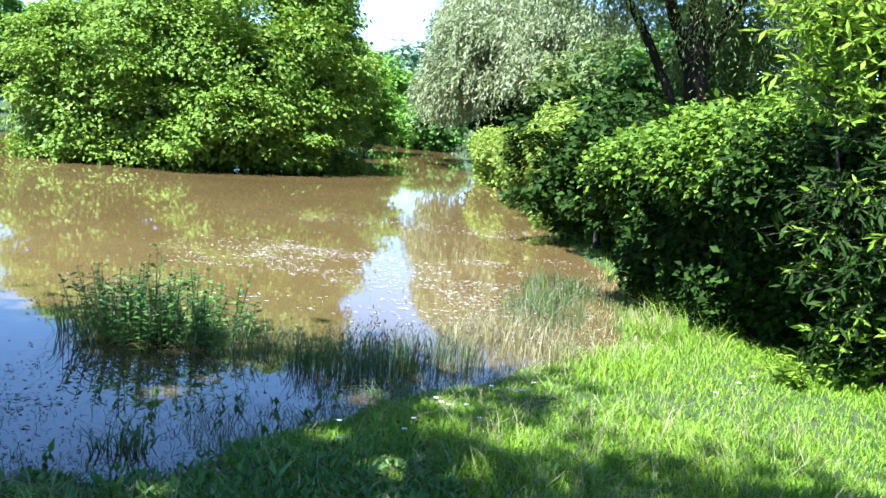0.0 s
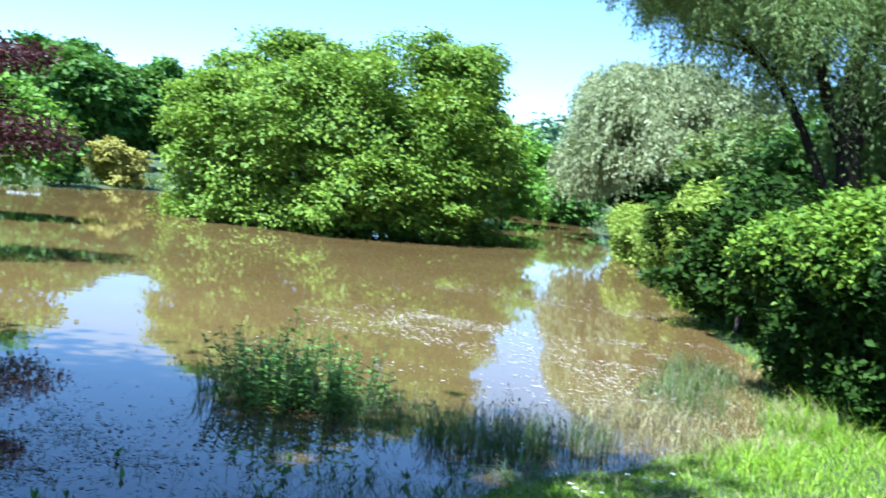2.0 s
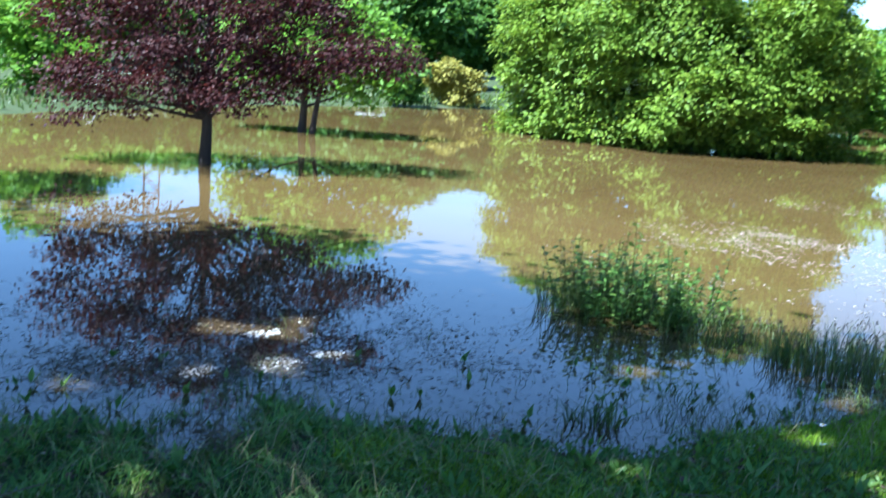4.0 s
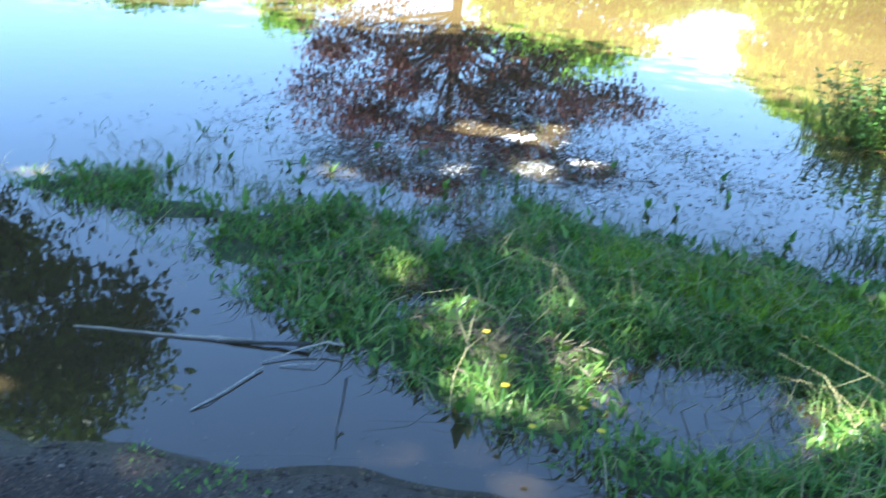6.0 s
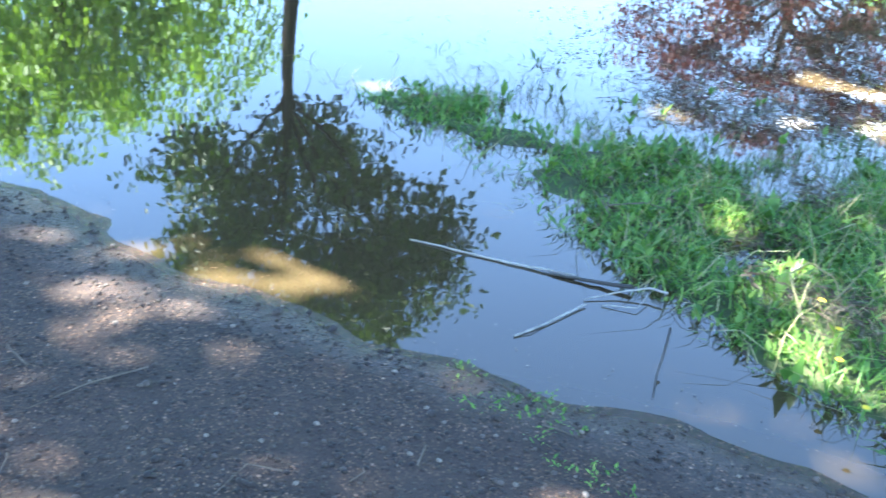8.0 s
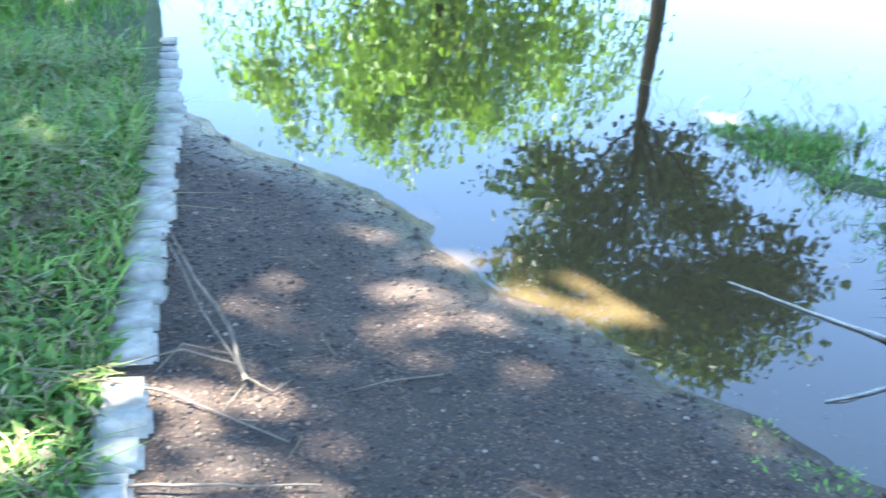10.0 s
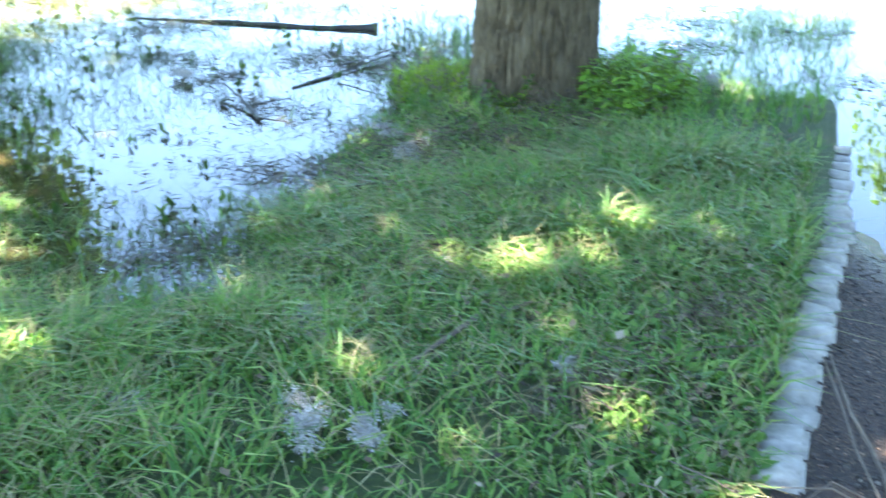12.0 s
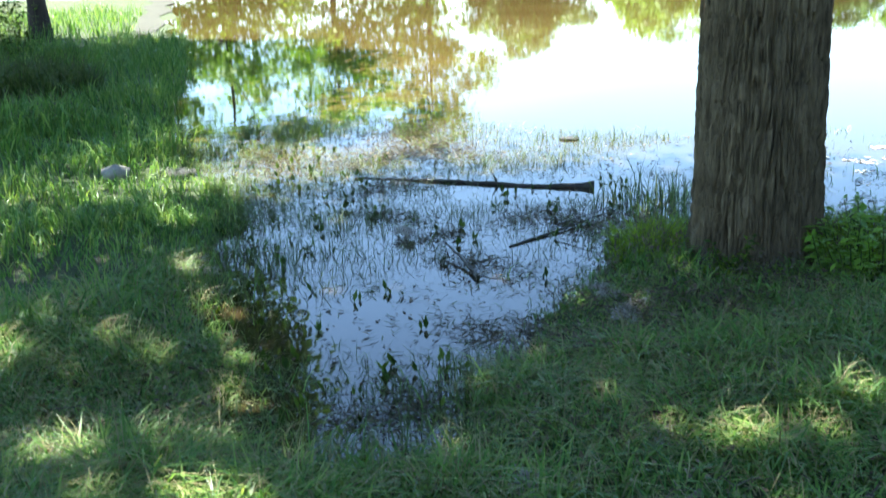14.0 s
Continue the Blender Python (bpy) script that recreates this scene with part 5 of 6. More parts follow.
# ---- small loose things ----
def pebble_mesh(name, seed, n=6, m=8, flat=0.6):
    g = np.random.default_rng(seed)
    bm = bmesh.new()
    bmesh.ops.create_icosphere(bm, subdivisions=1, radius=1.0)
    for v in bm.verts:
        v.co = Vector((v.co.x * (0.85 + 0.3 * g.random()), v.co.y * (0.75 + 0.3 * g.random()), v.co.z * flat * (0.8 + 0.3 * g.random())))
    me = bpy.data.meshes.new(name)
    bm.to_mesh(me)
    bm.free()
    return me


def flakes(px, py, pz, size, g, tilt=0.15, aspect=0.6, drift=6.28):
    n = len(px)
    nr = unit(g.normal(size=(n, 3)) * tilt + [0, 0, 1.0])
    a = (g.random(n) - 0.5) * drift
    ax = np.stack([np.cos(a), np.sin(a), 0 * a], 1)
    s = size * (0.4 + 1.2 * g.random(n))
    return leaves(np.stack([px, py, pz], 1), nr, ax, s, s * aspect * (0.5 + g.random(n)), 0.12)


g = np.random.default_rng(301)
# loose pebbles on the path
px, py = scatter(-4.2, -0.6, -0.02, 2.0, 11000, g)
pz = path_height(px, py)
k = pz > 0.001
px, py, pz = px[k], py[k], pz[k]
base = pebble_mesh("pebble_form", 5)
bv = np.array([v.co for v in base.vertices])
bf = np.array([q.vertices for q in base.polygons])
n = len(px)
s = 0.0035 + 0.006 * g.random(n) ** 3 + 0.007 * (g.random(n) < 0.07) * g.random(n)
a = g.random(n) * 6.28
rv = np.stack([bv[None, :, 0] * np.cos(a)[:, None] - bv[None, :, 1] * np.sin(a)[:, None], bv[None, :, 0] * np.sin(a)[:, None] + bv[None, :, 1] * np.cos(a)[:, None], np.repeat(bv[None, :, 2], n, 0)], -1) * s[:, None, None]
rv += np.stack([px, py, pz + s * 0.15], -1)[:, None]
pebbles = solo("loose_gravel", tri_mesh("loose_gravel", rv.reshape(-1, 3), (bf[None] + np.arange(n)[:, None, None] * len(bv)).reshape(-1, 3)), M_PEBBLE, "loose small stones on the gravel path", "gravel", kind="stuff")

# litter and fluff on water and grass
px, py = scatter(-4.8, -1.4, 3.0, 6.8, 13000, g)
k = (land(px, py) < 0) & (g.random(13000) < np.clip(0.5 + rough_noise(px, py), 0.05, 1) * np.exp(-((px + 3.3) ** 2 + (py - 4.5) ** 2) / 1.4))
solo("floating_litter", tri_mesh("floating_litter", *flakes(px[k], py[k], 0 * px[k] + 0.004, 0.026, g, 0.12, 0.4)), M_LITTER, "dead leaves and twigs floating on the flood", "litter", kind="stuff")
px, py = scatter(-4.6, 1.6, 7.6, 18, 110000, g)
k = (land(px, py) < -0.1) & (np.exp(-(((px + 1.6) / 1.0) ** 2 + ((py - 12.0) / 2.2) ** 2)) + 0.8 * np.exp(-(((px - 0.35) / 0.75) ** 2 + ((py - 11.0) / 3.2) ** 2)) > g.random(110000) * 2.2) & (rough_noise(px * 0.7, py * 2.5) > -0.1 + 0.5 * g.random(110000))
solo("floating_fluff", tri_mesh("floating_fluff", *flakes(px[k], py[k], 0 * px[k] + 0.004, 0.036, g, 0.03, 0.28, 1.0)), M_FLUFF, "pale seed fluff drifting in streaks on the flood", "seed fluff", kind="stuff")
px, py = scatter(-9.5, -2.5, -7.5, -1.8, 16000, g)
k = (land(px, py) < 0.05) & (g.random(16000) < np.clip(0.45 + 0.9 * rough_noise(px + 9, py), 0.03, 1) * 0.5)
solo("floating_litter", tri_mesh("floating_litter", *flakes(px[k], py[k], 0 * px[k] + 0.005, 0.03, g, 0.2, 0.35)), M_LITTER, "dead leaves and twigs floating in the flooded hollow", "litter", kind="stuff")
px, py = scatter(-9.5, -2.5, -8, -1.8, 60000, g)
k = (land(px, py) < 0.03) & (g.random(60000) < np.clip(0.55 + 0.8 * rough_noise(px * 1.3, py * 1.3), 0.04, 1) * np.exp(np.minimum(land(px, py), 0) / 1.6))
solo("floating_straw", tri_mesh("floating_straw", *flakes(px[k], py[k], 0 * px[k] + 0.006, 0.08, g, 0.14, 0.06)), L_TALL, "flattened grass blades floating in the flooded hollow", "grass", kind="stuff")
px, py = scatter(-5.4, 1.2, 2.8, 7.6, 15000, g)
k = (land(px, py) < 0.03) & (g.random(15000) < np.clip(0.5 + 0.8 * rough_noise(px * 1.3, py * 1.3), 0.04, 1) * np.exp(np.minimum(land(px, py), 0) / 0.5))
solo("floating_straw", tri_mesh("floating_straw", *flakes(px[k], py[k], 0 * px[k] + 0.006, 0.055, g, 0.14, 0.06)), L_TALL, "flattened grass blades floating in the shallows", "grass", kind="stuff")
p, s_ = sown(-4.8, 0.3, 2.25, 5.5, 3000, 0, 50, g, 0.7)
solo("leaf_litter", tri_mesh("leaf_litter", *flakes(p[:, 0], p[:, 1], p[:, 2] + 0.03, 0.028, g, 0.5, 0.6)), M_LITTER, "dead leaves lying in the verge", "litter", kind="stuff")
px, py = scatter(-4.4, -1.3, -0.55, -0.13, 900, g)
solo("leaf_litter", tri_mesh("leaf_litter", *flakes(px, py, height(px, py) + 0.02 + 0.03 * g.random(900), 0.022, g, 0.5, 0.6)), M_LITTER, "crumbs of dead leaves and soil along the kerb", "litter", kind="stuff")
p, s_ = sown(-6, -1.4, -4.4, -0.15, 5000, 0, 50, g, 0.9)
solo("leaf_litter", tri_mesh("leaf_litter", *flakes(p[:, 0], p[:, 1], p[:, 2] + 0.055, 0.026, g, 0.5, 0.6)), M_LITTER, "dead leaves lying in the lawn", "litter", kind="stuff")


def twig_litter(name, px, py, pz, g, label):
    """Short thin crooked twigs lying about."""
    bits = []
    for x, y, z in zip(px, py, pz):
        a, ln = g.random() * 6.28, 0.03 + 0.14 * g.random() ** 3
        d = np.array([math.cos(a), math.sin(a), 0]) * ln
        q = np.array([x, y, z + 0.02])
        bits.append(tube([q - d, q + g.normal(size=3) * 0.012 + [0, 0, 0.012], q + d], [0.0028, 0.0024, 0.0012], 4))
    solo(name, tri_mesh(name, *join(bits)), M_WOOD, label, "twigs", kind="stuff", smooth=True)


p, s_ = sown(-5.8, -1.5, -4.2, -0.15, 520, 0, 50, g, 0.9)
twig_litter("twig_litter", p[:, 0], p[:, 1], p[:, 2] + 0.02, g, "thin dry twigs scattered in the lawn")
p, s_ = sown(-4.8, -0.6, 2.3, 4.6, 160, 0, 50, g, 0.9)
twig_litter("twig_litter", p[:, 0], p[:, 1], p[:, 2] + 0.02, g, "thin dry twigs scattered in the verge")
px, py = scatter(-3.9, -1.4, 0.05, 1.6, 26, g)
k = path_height(px, py) > 0.005
twig_litter("twig_litter", px[k], py[k], path_height(px, py)[k] - 0.016, g, "thin dry twigs lying on the gravel path")


def fluff(at, r, seed, label="pale clump of seed fluff and dead plant matter"):
    g = np.random.default_rng(seed)
    r *= 0.8
    n = int(1700 * r / 0.1)
    u, turn = g.random((14, 1)) * 2 - 1, g.random() * 3.14
    mid = u * [math.cos(turn), math.sin(turn), 0] * r * 1.1 + g.normal(size=(14, 3)) * [r * 0.28, r * 0.28, 0]
    q = mid[(g.random(n) ** 1.5 * 14).astype(int)] + g.normal(size=(n, 3)) * [r * 0.16, r * 0.16, r * 0.08]
    nr, ax = unit(g.normal(size=(n, 3)) * 0.7 + [0, 0, 0.8]), unit(g.normal(size=(n, 3)) * [1, 1, 0.4])
    s = 0.013 * (0.4 + 1.2 * g.random(n))
    q[:, 2] = np.abs(q[:, 2]) * 1.6 + 0.005
    z = max(float(height(np.array([at[0]]), np.array([at[1]]))[0]), 0.0) + 0.028
    solo("fluff_clump", tri_mesh("fluff_clump", *leaves(q, nr, ax, s, s * 0.26, 0.3)), M_FLUFF, label, "seed fluff", kind="stuff", at=(at[0], at[1], z))


FLUFF = [(-2.24, -1.26, 0.15), (-2.32, -1.1, 0.1), (-2.17, -1.83, 0.1), (-2.83, -1.52, 0.1), (-3.34, -1.29, 0.1), (-4.06, -1.06, 0.14), (-4.2, -1.2, 0.1), (-4.2, -4.28, 0.15), (-4.35, -4.45, 0.1), (-3.99, -0.39, 0.1), (-2.8, -0.69, 0.06), (-4.57, -1.88, 0.13), (-4.8, -2.1, 0.1), (-6.4, -0.7, 0.15), (-5.42, -3.68, 0.12), (-6.2, -6.4, 0.16), (-2.19, -2.96, 0.18), (-2.25, -3.15, 0.14), (-2.05, -2.8, 0.1)]
for k, (fx, fy, fr) in enumerate(FLUFF):
    fluff((fx, fy), fr, 400 + k)


def debris(at, r, seed, label="dark tangled heap of drowned straw and twigs"):
    """A low mat of dead stems, leaves and twigs."""
    g = np.random.default_rng(seed)
    n = int(520 * r / 0.15)
    turn = g.random() * 3.14
    q = g.normal(size=(n, 3)) * [r * 1.15, r * 0.55, r * 0.07]
    q[: n // 2, :2] += 0.5 * r * np.sin(q[: n // 2, 1::-1] * 9 / r)
    q = q @ np.array([[math.cos(turn), math.sin(turn), 0], [-math.sin(turn), math.cos(turn), 0], [0, 0, 1]])
    q[:, 2] = np.abs(q[:, 2])
    ax = unit(g.normal(size=(n, 3)) * [1, 1, 0.28] + [0.5, 0.3, 0.05])
    s = 0.06 * (0.3 + 1.2 * g.random(n))
    z = max(float(height(np.array([at[0]]), np.array([at[1]]))[0]), 0.0)
    z += 0.055 if z > 0.02 else 0.004
    solo("debris_heap", tri_mesh("debris_heap", *leaves(q - ax * s[:, None] / 2 * [1, 1, 0], unit(g.normal(size=(n, 3)) * 0.5 + [0, 0, 1.0]), ax, s, 0.003 + 0.008 * g.random(n) ** 3, 0.2)), L_DEBRIS, label, "debris", kind="stuff", at=(at[0], at[1], z))


HEAPS = [(-5.82, -4.07, 0.16), (-5.08, -3.0, 0.18), (-6.2, -3.21, 0.2), (-6.14, -2.9, 0.14), (-6.12, -2.66, 0.18), (-4.1, -2.33, 0.16), (-4.3, -2.15, 0.12), (-3.33, -2.26, 0.12), (-3.1, -2.35, 0.1), (-7.3, -5.35, 0.3), (-8.65, -5.77, 0.4), (-8.0, -5.3, 0.3), (-4.41, -4.5, 0.18), (-5.51, -3.52, 0.12), (-7.9, -4.9, 0.3), (-6.6, -4.6, 0.2), (-7.0, -6.0, 0.35), (-4.15, -1.2, 0.16), (-3.5, -1.35, 0.14), (-4.8, -1.55, 0.2), (-5.2, -1.3, 0.16), (-4.5, -1.9, 0.2), (-4.05, -1.75, 0.18), (-2.7, -0.6, 0.12), (-3.3, -0.35, 0.1), (-2.6, -1.9, 0.16), (-1.75, 2.6, 0.14), (-2.3, 2.9, 0.14), (-3.3, 4.1, 0.25), (-2.9, 4.4, 0.25), (-3.7, 3.8, 0.2), (-2.4, 3.3, 0.12)]
for k, (fx, fy, fr) in enumerate(HEAPS):
    debris((fx, fy), fr, 450 + k)
px, py = scatter(-5.4, -1.5, 3.0, 7.0, 60000, g)
k = (land(px, py) < -0.05) & (np.exp(-(((px + 3.4) / 1.2) ** 2 + ((py - 4.8) / 0.8) ** 2)) > g.random(60000)) & (rough_noise(px * 1.6, py * 2.4) > 0.05 + 0.3 * g.random(60000))
solo("floating_fluff", tri_mesh("floating_fluff", *flakes(px[k], py[k], 0 * px[k] + 0.004, 0.024, g, 0.1, 0.5)), M_FLUFF, "pale scum of seed fluff among drowned grass", "seed fluff", kind="stuff")
px, py = scatter(-5.6, -1.4, 3.3, 7.4, 120000, g)
k = (land(px, py) < -0.05) & (np.exp(-(((px + 3.25) / 0.85) ** 2 + ((py - 4.6) / 0.62) ** 2)) > 0.12 + g.random(120000)) & (rough_noise(px * 2.2 + 4, py * 2.2) > -0.25 + 0.5 * g.random(120000))
solo("floating_scum", tri_mesh("floating_scum", *flakes(px[k], py[k], 0 * px[k] + 0.0045, 0.02, g, 0.06, 0.55)), M_SCUM, "thin pale scum and fluff lying on still water", "scum", kind="stuff")
px, py = scatter(-10.5, -6.4, -2.6, 0.3, 16000, g)
k = (land(px, py) < 0.0) & (rough_noise(px * 1.2 + 4, py * 1.6) > 0.1 + 0.5 * g.random(16000))
solo("floating_scum", tri_mesh("floating_scum", *flakes(px[k], py[k], 0 * px[k] + 0.0045, 0.05, g, 0.06, 0.5)), M_SCUM, "pale scum and fluff drifting behind the big trunk", "scum", kind="stuff")
# scum of fluff and specks along the wet edge of the path
px, py = scatter(-4.4, -0.8, 0.0, 2.2, 26000, g)
k = (np.abs(path_height(px, py) + 0.003) < 0.007 * g.random(26000)) & (g.random(26000) < 0.14)
solo("floating_fluff", tri_mesh("floating_fluff", *flakes(px[k], py[k], np.maximum(path_height(px[k], py[k]), 0) + 0.003, 0.005, g, 0.1, 0.6)), M_LITTER, "pale specks of fluff along the wet edge", "seed fluff", kind="stuff")


def stick(name, pts, r, material, label, sub=(), seg=7, knob=0.0, category="stick"):
    """A crooked stick with side twigs, tapering."""
    p = np.asarray(pts, float)
    u = np.linspace(0, 1, max(9, 4 * len(p)))
    q = np.stack([np.interp(u, np.linspace(0, 1, len(p)), p[:, k]) for k in range(3)], 1)
    g = np.random.default_rng(int(abs(p.sum()) * 1000) % 9999)
    q[1:-1] += g.normal(size=(len(u) - 2, 3)) * min(r * 0.25, 0.004)
    bits = [tube(q, r * (1 - 0.6 * u) * (1 + knob * np.exp(-u * 18)) + 0.001, seg)]
    for t in sub:
        t = np.asarray(t, float)
        bits.append(tube(t, np.linspace(r * 0.55, 0.002, len(t)), 5))
    return solo(name, tri_mesh(name, *join(bits)), material, label, category, smooth=True)


stick("floating_branch", [(-2.35, 2.08, 0.008), (-2.49, 1.96, 0.006), (-2.64, 1.84, 0.004), (-2.79, 1.73, 0.001)], 0.0042, M_PALEWOOD, "thin pale branch floating beside the verge", category="branch")
stick("floating_branch", [(-2.2, 2.19, 0.02), (-2.34, 2.07, 0.008), (-2.42, 2, 0.002)], 0.0065, M_WETWOOD, "wet dark branch floating beside the verge", category="branch")
stick("floating_twig", [(-2.11, 2.25, 0.03), (-2.16, 2.22, 0.03), (-2.2, 2.12, 0.015), (-2.22, 2.01, 0.004)], 0.003, M_PALEWOOD, "pale forked twig lying at the edge of the verge", [[(-2.15, 2.22, 0.025), (-2.1, 2.12, 0.012), (-2.17, 2.04, 0.004)]])
stick("floating_stick", [(-2.19, 1.99, 0.008), (-2.15, 1.82, 0.006), (-2.13, 1.68, 0.004)], 0.0024, M_PALEWOOD, "thin pale stick floating on the flooded path", [[(-2.15, 1.82, 0.006), (-2.13, 1.74, 0.008), (-2.13, 1.68, 0.004)]])
stick("dark_twig", [(-1.87, 2.02, 0.09), (-1.83, 1.97, 0.05), (-1.78, 1.9, 0.02), (-1.7, 1.82, -0.01)], 0.003, M_WETWOOD, "thin dark twig sticking out of the water")
stick("bent_straw", [(-1.76, 2.46, 0.06), (-1.93, 2.57, 0.12), (-1.94, 2.67, 0.14), (-1.85, 2.69, 0.12), (-1.77, 2.65, 0.06)], 0.0035, L_STRAW, "pale bent straw arching over the verge grass")
zp = 0.04
stick("dead_branch", [(-2.34, 0.2, zp + 0.02), (-2.6, 0.17, zp + 0.03), (-2.85, 0.09, zp + 0.04), (-3.15, 0.02, zp + 0.06)], 0.0065, M_WOOD, "bare dead branch lying across the kerb and path", [[(-2.4, 0.19, zp + 0.02), (-2.66, 0.1, zp + 0.05), (-2.9, 0.05, zp + 0.06), (-3.12, 0.0, zp + 0.06)], [(-2.36, 0.2, zp + 0.02), (-2.3, 0.26, zp + 0.01), (-2.36, 0.31, zp)], [(-2.42, 0.18, zp + 0.02), (-2.46, 0.05, zp + 0.05), (-2.4, -0.12, zp + 0.05)], [(-2.36, 0.2, zp), (-2.22, 0.12, zp), (-2.2, 0.22, zp)], [(-2.5, 0.17, zp), (-2.52, 0.05, zp + 0.03), (-2.44, -0.02, zp)]], category="branch")
stick("dead_stick", [(-2.4, -0.3, 0.08), (-2.38, -0.16, 0.075), (-2.32, 0.01, 0.06), (-2.1, 0.28, 0.045)], 0.0038, M_WOOD, "thin dry stick lying across the kerb")
stick("dead_stick", [(-1.99, -0.2, 0.07), (-1.95, 0.05, 0.07), (-1.92, 0.33, 0.06)], 0.004, M_WOOD, "thin pale stick lying across the kerb")
stick("dead_stick", [(-2.98, -1.03, 0.1), (-2.72, -1.1, 0.09), (-2.5, -1.17, 0.09)], 0.009, M_WOOD, "grey dry stick lying in the lawn")
stick("dead_stick", [(-3.95, -1.95, 0.08), (-4.05, -1.7, 0.1), (-4.2, -1.4, 0.09)], 0.009, M_WOOD, "grey dry stick lying in the lawn", [[(-4.05, -1.7, 0.1), (-3.9, -1.62, 0.07)]])
stick("dead_stick", [(-4.5, -0.95, 0.1), (-4.7, -0.75, 0.11)], 0.008, M_WOOD, "grey dry stick lying in the lawn")
stick("floating_log", [(-7.2, -3.2, 0.008), (-7.05, -3.6, 0.006), (-6.95, -4.2, 0.006), (-6.8, -5.0, 0.0)], 0.021, M_WETWOOD, "dark wet log floating in the flooded hollow", [[(-7.0, -3.9, 0.03), (-7.02, -3.95, 0.09)]], 10, 1.1, "log")
stick("dead_branch", [(-5.5, -3.0, 0.0), (-5.9, -2.9, 0.01), (-6.5, -2.75, 0.03)], 0.009, M_WETWOOD, "dark bare branch lying in the flooded hollow", [[(-5.9, -2.9, 0.05), (-6.0, -2.7, 0.12), (-6.1, -2.6, 0.16)], [(-6.1, -2.85, 0.07), (-6.2, -2.95, 0.17)]], category="branch")
stick("dead_branch", [(-4.85, -2.85, 0.01), (-5.05, -3.05, 0.03), (-5.25, -3.3, 0.06)], 0.012, M_WETWOOD, "dark bare branch lying in the flooded hollow", [[(-5.0, -3.0, 0.03), (-5.1, -2.8, 0.07)]], category="branch")
lump = solo("floating_wood", pebble_mesh("floating_wood", 21, flat=0.5), M_WETWOOD, "dark lump of wood floating on the flood", "wood", at=(-9.0, -4.22, 0.0))
lump.scale = (0.1, 0.13, 0.07)
rock = solo("field_stone", pebble_mesh("field_stone", 22, flat=0.7), M_STONE, "grey rounded stone lying in the grass", "stone", at=(-5.86, -6.7, 0.08), smooth=True)
rock.scale = (0.13, 0.14, 0.11)


def daisy(at, r, petal, label):
    """A small flower: stalk, ring of petals and a raised centre."""
    root = thing("lawn_flower", at, label, "flower", "lawn flowers")
    part("stalk", tri_mesh("stalk", *tube([(0, 0, -0.04), (0.003, 0, 0.04), (0, 0, 0.085)], [0.0012, 0.001, 0.001], 4)), L_GRASS, root)
    a = np.arange(11) * 2 * np.pi / 11
    ax = np.stack([np.cos(a), np.sin(a), 0.15 + 0 * a], 1)
    part("petals", tri_mesh("petals", *leaves(np.tile([0, 0, 0.085], (11, 1)), np.tile([0, 0, 1.0], (11, 1)), ax, np.full(11, r), np.full(11, r * 0.5), 0.05)), petal, root)
    me = pebble_mesh("centre", 31, flat=0.5)
    me.transform(Matrix.Translation((0, 0, 0.087)) @ Matrix.Scale(r * 0.3, 4))
    part("centre", me, M_YPETAL, root)
    return root


DAISIES = [(0.07, 5.43), (0.11, 5.38), (0.2, 5.4), (0.04, 5.5), (0.42, 5.8), (0.5, 5.76), (0.57, 5.95), (1.93, 6.5), (0.27, 5.15), (-0.36, 4.7), (-0.08, 4.9), (0.46, 5.73), (1.8, 6.3), (0.1, 5.3), (0.33, 5.85), (-0.05, 5.1), (-0.4, 5.0), (1.6, 6.0)]
first = None
for k, (fx, fy) in enumerate(DAISIES):
    z = float(height(np.array([fx]), np.array([fy]))[0])
    if first is None:
        first = daisy((fx, fy, z), 0.017, M_PETAL, "small white daisy in the lawn")
    else:
        copy_thing(first, pose(fx, fy, z, 0, 0, k * 40))
first = None
for k, (fx, fy) in enumerate([(-1.52, 2.3), (-1.3, 2.36), (-1.35, 2.2), (-1.62, 2.42), (-1.75, 2.5), (-1.2, 2.3)]):
    z = float(height(np.array([fx]), np.array([fy]))[0]) + 0.03
    if first is None:
        first = daisy((fx, fy, z), 0.014, M_YPETAL, "small yellow flower in the verge")
    else:
        copy_thing(first, pose(fx, fy, z, 0, 0, k * 40))

# ---- far side furniture ----
def bar_box(x0, x1, y0, y1, z0, z1, b=0.01):
    bm = bmesh.new()
    bmesh.ops.create_cube(bm, size=1.0, matrix=Matrix.Translation(((x0 + x1) / 2, (y0 + y1) / 2, (z0 + z1) / 2)) @ Matrix.Diagonal((x1 - x0, y1 - y0, z1 - z0, 1)))
    bmesh.ops.bevel(bm, geom=bm.edges[:], offset=b, segments=1, affect="EDGES")
    me = bpy.data.meshes.new("bar")
    bm.to_mesh(me)
    bm.free()
    return me


x, y, _ = polar(30.9, 44)
z = max(float(height(np.array([x]), np.array([y]))[0]), 0.0)
root = thing("table", (x, y, z), "white-topped garden table on the far bank", "table")
root.rotation_euler = (0, 0, radians(31))
part("tabletop", bar_box(-0.62, 0.62, -0.35, 0.35, 0.68, 0.75), M_PAINT, root)
for sx in (-0.5, 0.5):
    for sy in (-0.28, 0.28):
        part("leg", bar_box(sx - 0.03, sx + 0.03, sy - 0.03, sy + 0.03, -0.05, 0.68), M_PAINT, root)
x, y, _ = polar(45.25, 31)
z = max(float(height(np.array([x]), np.array([y]))[0]), 0.0)
root = thing("metal_frame", (x, y, z), "white arched metal frame standing on the far bank", "frame")
root.rotation_euler = (0, 0, radians(45))
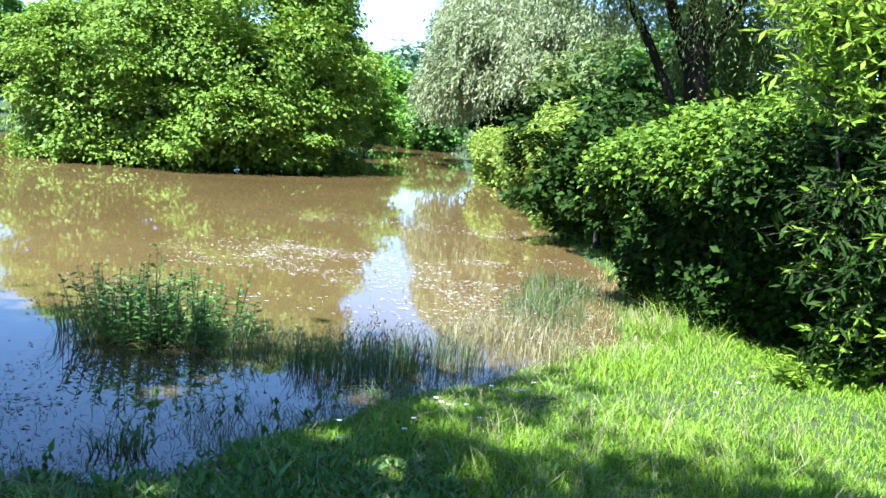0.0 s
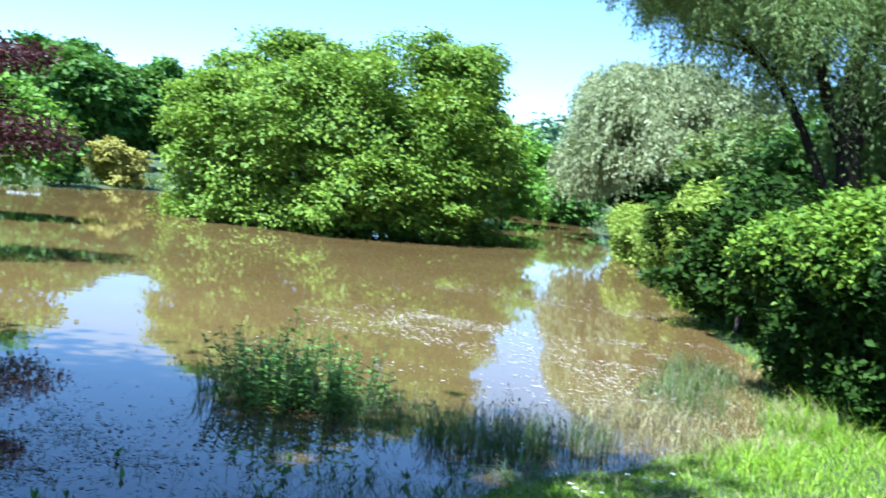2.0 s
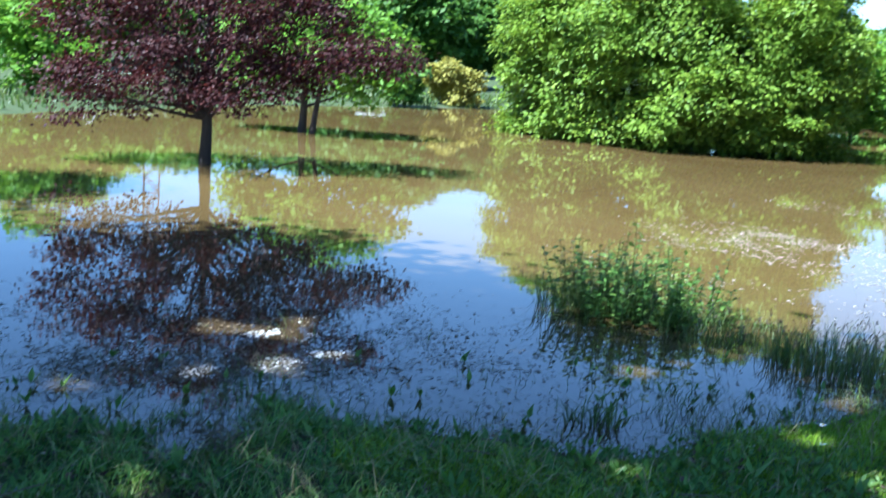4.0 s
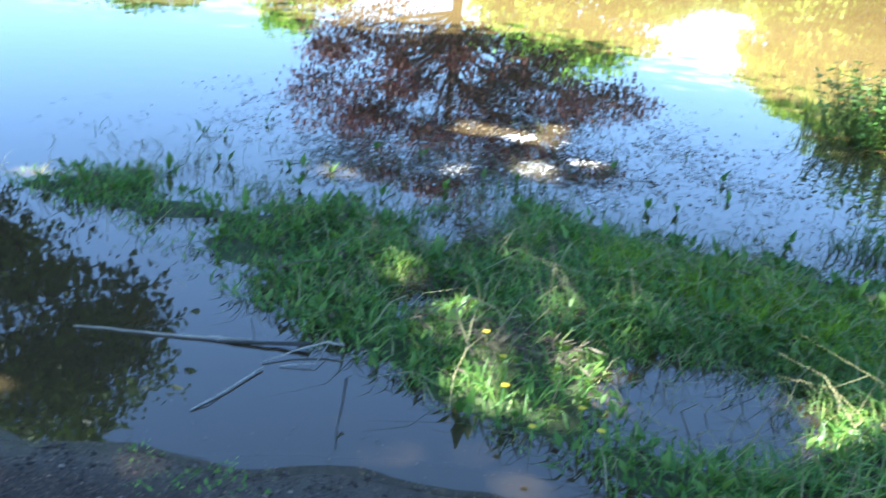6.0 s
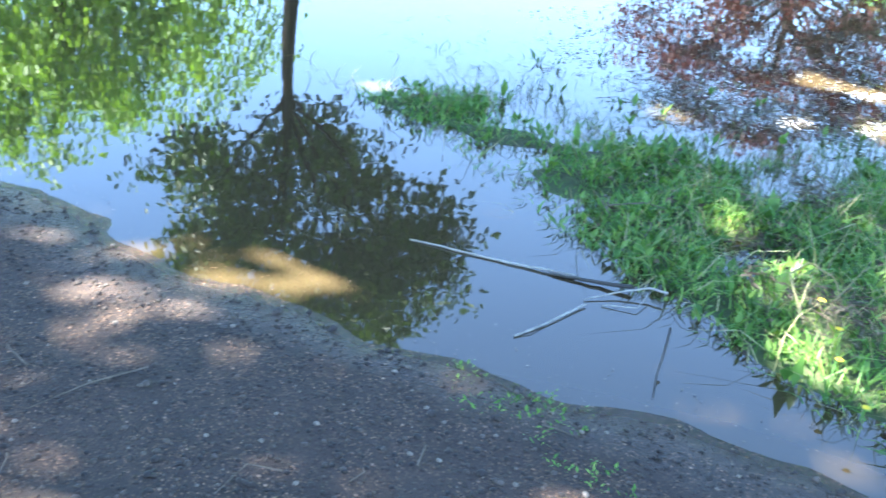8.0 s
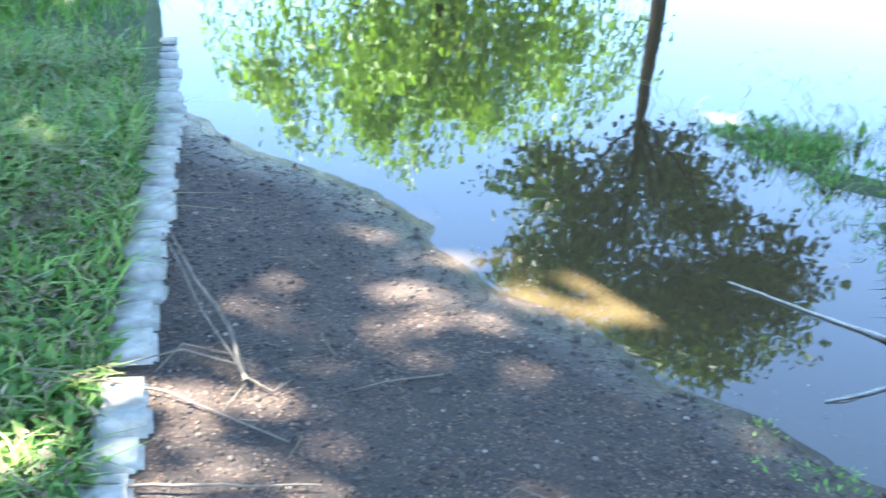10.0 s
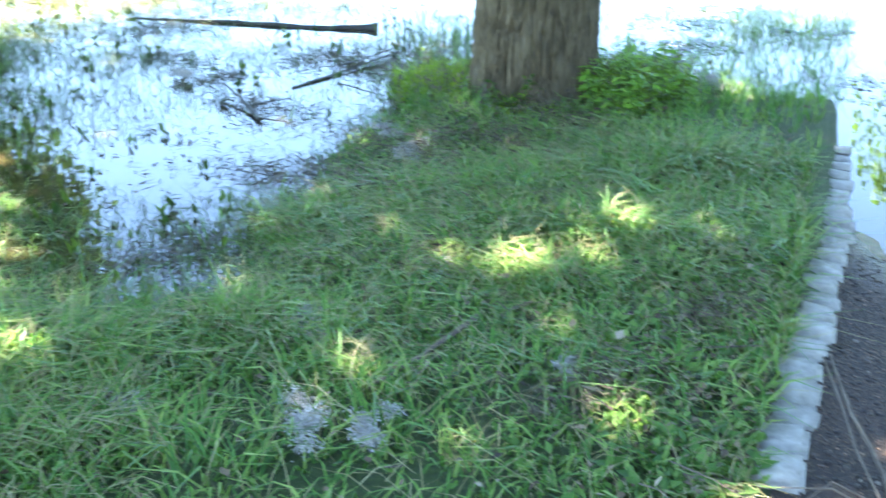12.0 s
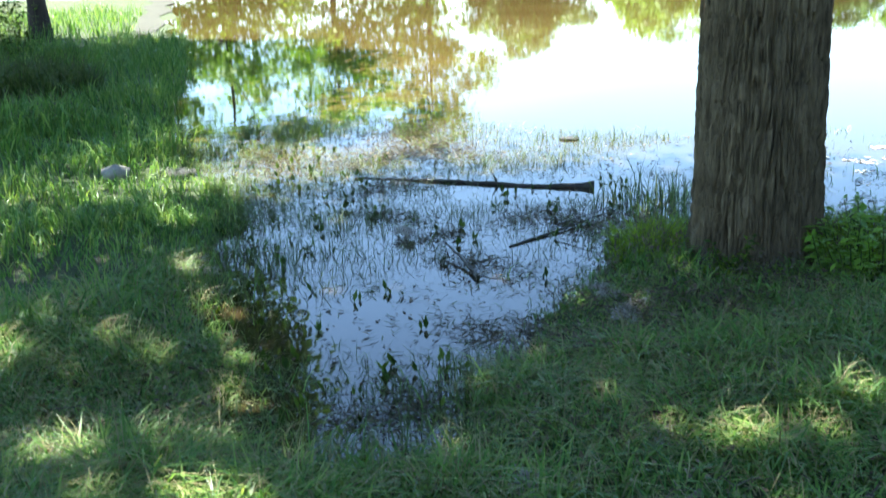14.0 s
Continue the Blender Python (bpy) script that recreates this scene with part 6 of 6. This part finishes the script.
arch = [(-0.2, 0, -0.1), (-0.2, 0, 0.62), (-0.12, 0, 0.74), (0, 0, 0.78), (0.12, 0, 0.74), (0.2, 0, 0.6), (0.24, 0, 0.1), (0.22, 0, -0.1)]
part("arch", tri_mesh("arch", *tube(arch, [0.025] * 8, 8)), M_PAINT, root)
for sx in (-0.08,):
    part("upright", tri_mesh("upright", *tube([(sx, 0, -0.1), (sx, 0, 0.4), (sx, 0, 0.75)], [0.03] * 3, 8)), M_PAINT, root)
for hz in (0.28, 0.5):
    part("rail", tri_mesh("rail", *tube([(-0.2, 0, hz), (0.6, 0.1, hz), (1.9, 0.2, hz - 0.03)], [0.012] * 3, 6)), M_PAINT, root)

# lattice mast behind the trees
x, y, _ = polar(42.2, 78)
z = float(height(np.array([x]), np.array([y]))[0])
root = thing("lattice_mast", (x, y, z), "slender rusty red lattice mast behind the trees", "mast")
root.rotation_euler = (0, 0, radians(42))
H, W0, W1 = 15.5, 0.62, 0.42
for sx in (-1, 1):
    for sy in (-1, 1):
        part("leg", tri_mesh("leg", *tube([(sx * W0, sy * W0, -0.3), (sx * W1, sy * W1, H)], [0.07, 0.06], 6)), M_RUST, root)
for k in range(15):
    z0, z1 = k * H / 15, (k + 1) * H / 15
    w0, w1 = W0 + (W1 - W0) * z0 / H, W0 + (W1 - W0) * z1 / H
    for sy in (-1, 1):
        d = 1 if k % 2 else -1
        part("brace", tri_mesh("brace", *tube([(-d * w0, sy * w0, z0), (d * w1, sy * w1, z1)], [0.04, 0.04], 5)), M_RUST, root)

# ---- kerb of granite setts ----
kerb = tagged(new("kerb"), "row of worn pale granite setts edging the path", "kerb", kind="structure")
forms = []
g = np.random.default_rng(501)
for k in range(12):
    long = 0.112 + 0.034 * g.random()
    bm = bmesh.new()
    bmesh.ops.create_cube(bm, size=1.0, matrix=Matrix.Diagonal((long, 0.125 + 0.02 * g.random(), 0.13, 1)))
    bmesh.ops.bevel(bm, geom=bm.edges[:], offset=0.016, segments=2, affect="EDGES")
    for v in bm.verts:
        # worn, slightly domed head
        v.co.z -= 1.6 * (v.co.x ** 2 + v.co.y ** 2) * (v.co.z > 0)
        v.co += Vector(g.normal(size=3) * 0.0022)
    me = bpy.data.meshes.new("sett")
    bm.to_mesh(me)
    bm.free()
    me.materials.append(M_STONE)
    me.polygons.foreach_set("use_smooth", np.ones(len(me.polygons), bool))
    forms.append((me, long))
sx = -1.2
while sx > -5.6:
    me, long = forms[int(g.integers(12))]
    ob = new("sett", me)
    ob.parent = kerb
    ky = float(kerb_line(sx)) + 0.007 * g.normal()
    ob.location = (sx - long / 2, ky, float(path_height(sx - long / 2, ky + 0.08)) - 0.036 + 0.012 * g.random())
    ob.rotation_euler = (g.normal() * 0.04, g.normal() * 0.03, g.normal() * 0.03)
    sx -= long + 0.011 + (0.07 if -2.4 < sx < -2.28 else 0)
# the kerb goes on behind the viewer
far_g, sx = np.random.default_rng(77), -1.189
while sx < 9:
    me, long = forms[int(far_g.integers(12))]
    ob = new("sett", me)
    ob.parent = kerb
    ky = float(kerb_line(sx)) + 0.007 * far_g.normal()
    ob.location = (sx + long / 2, ky, float(path_height(sx + long / 2, ky + 0.08)) - 0.036 + 0.012 * far_g.random())
    sx += long + 0.011
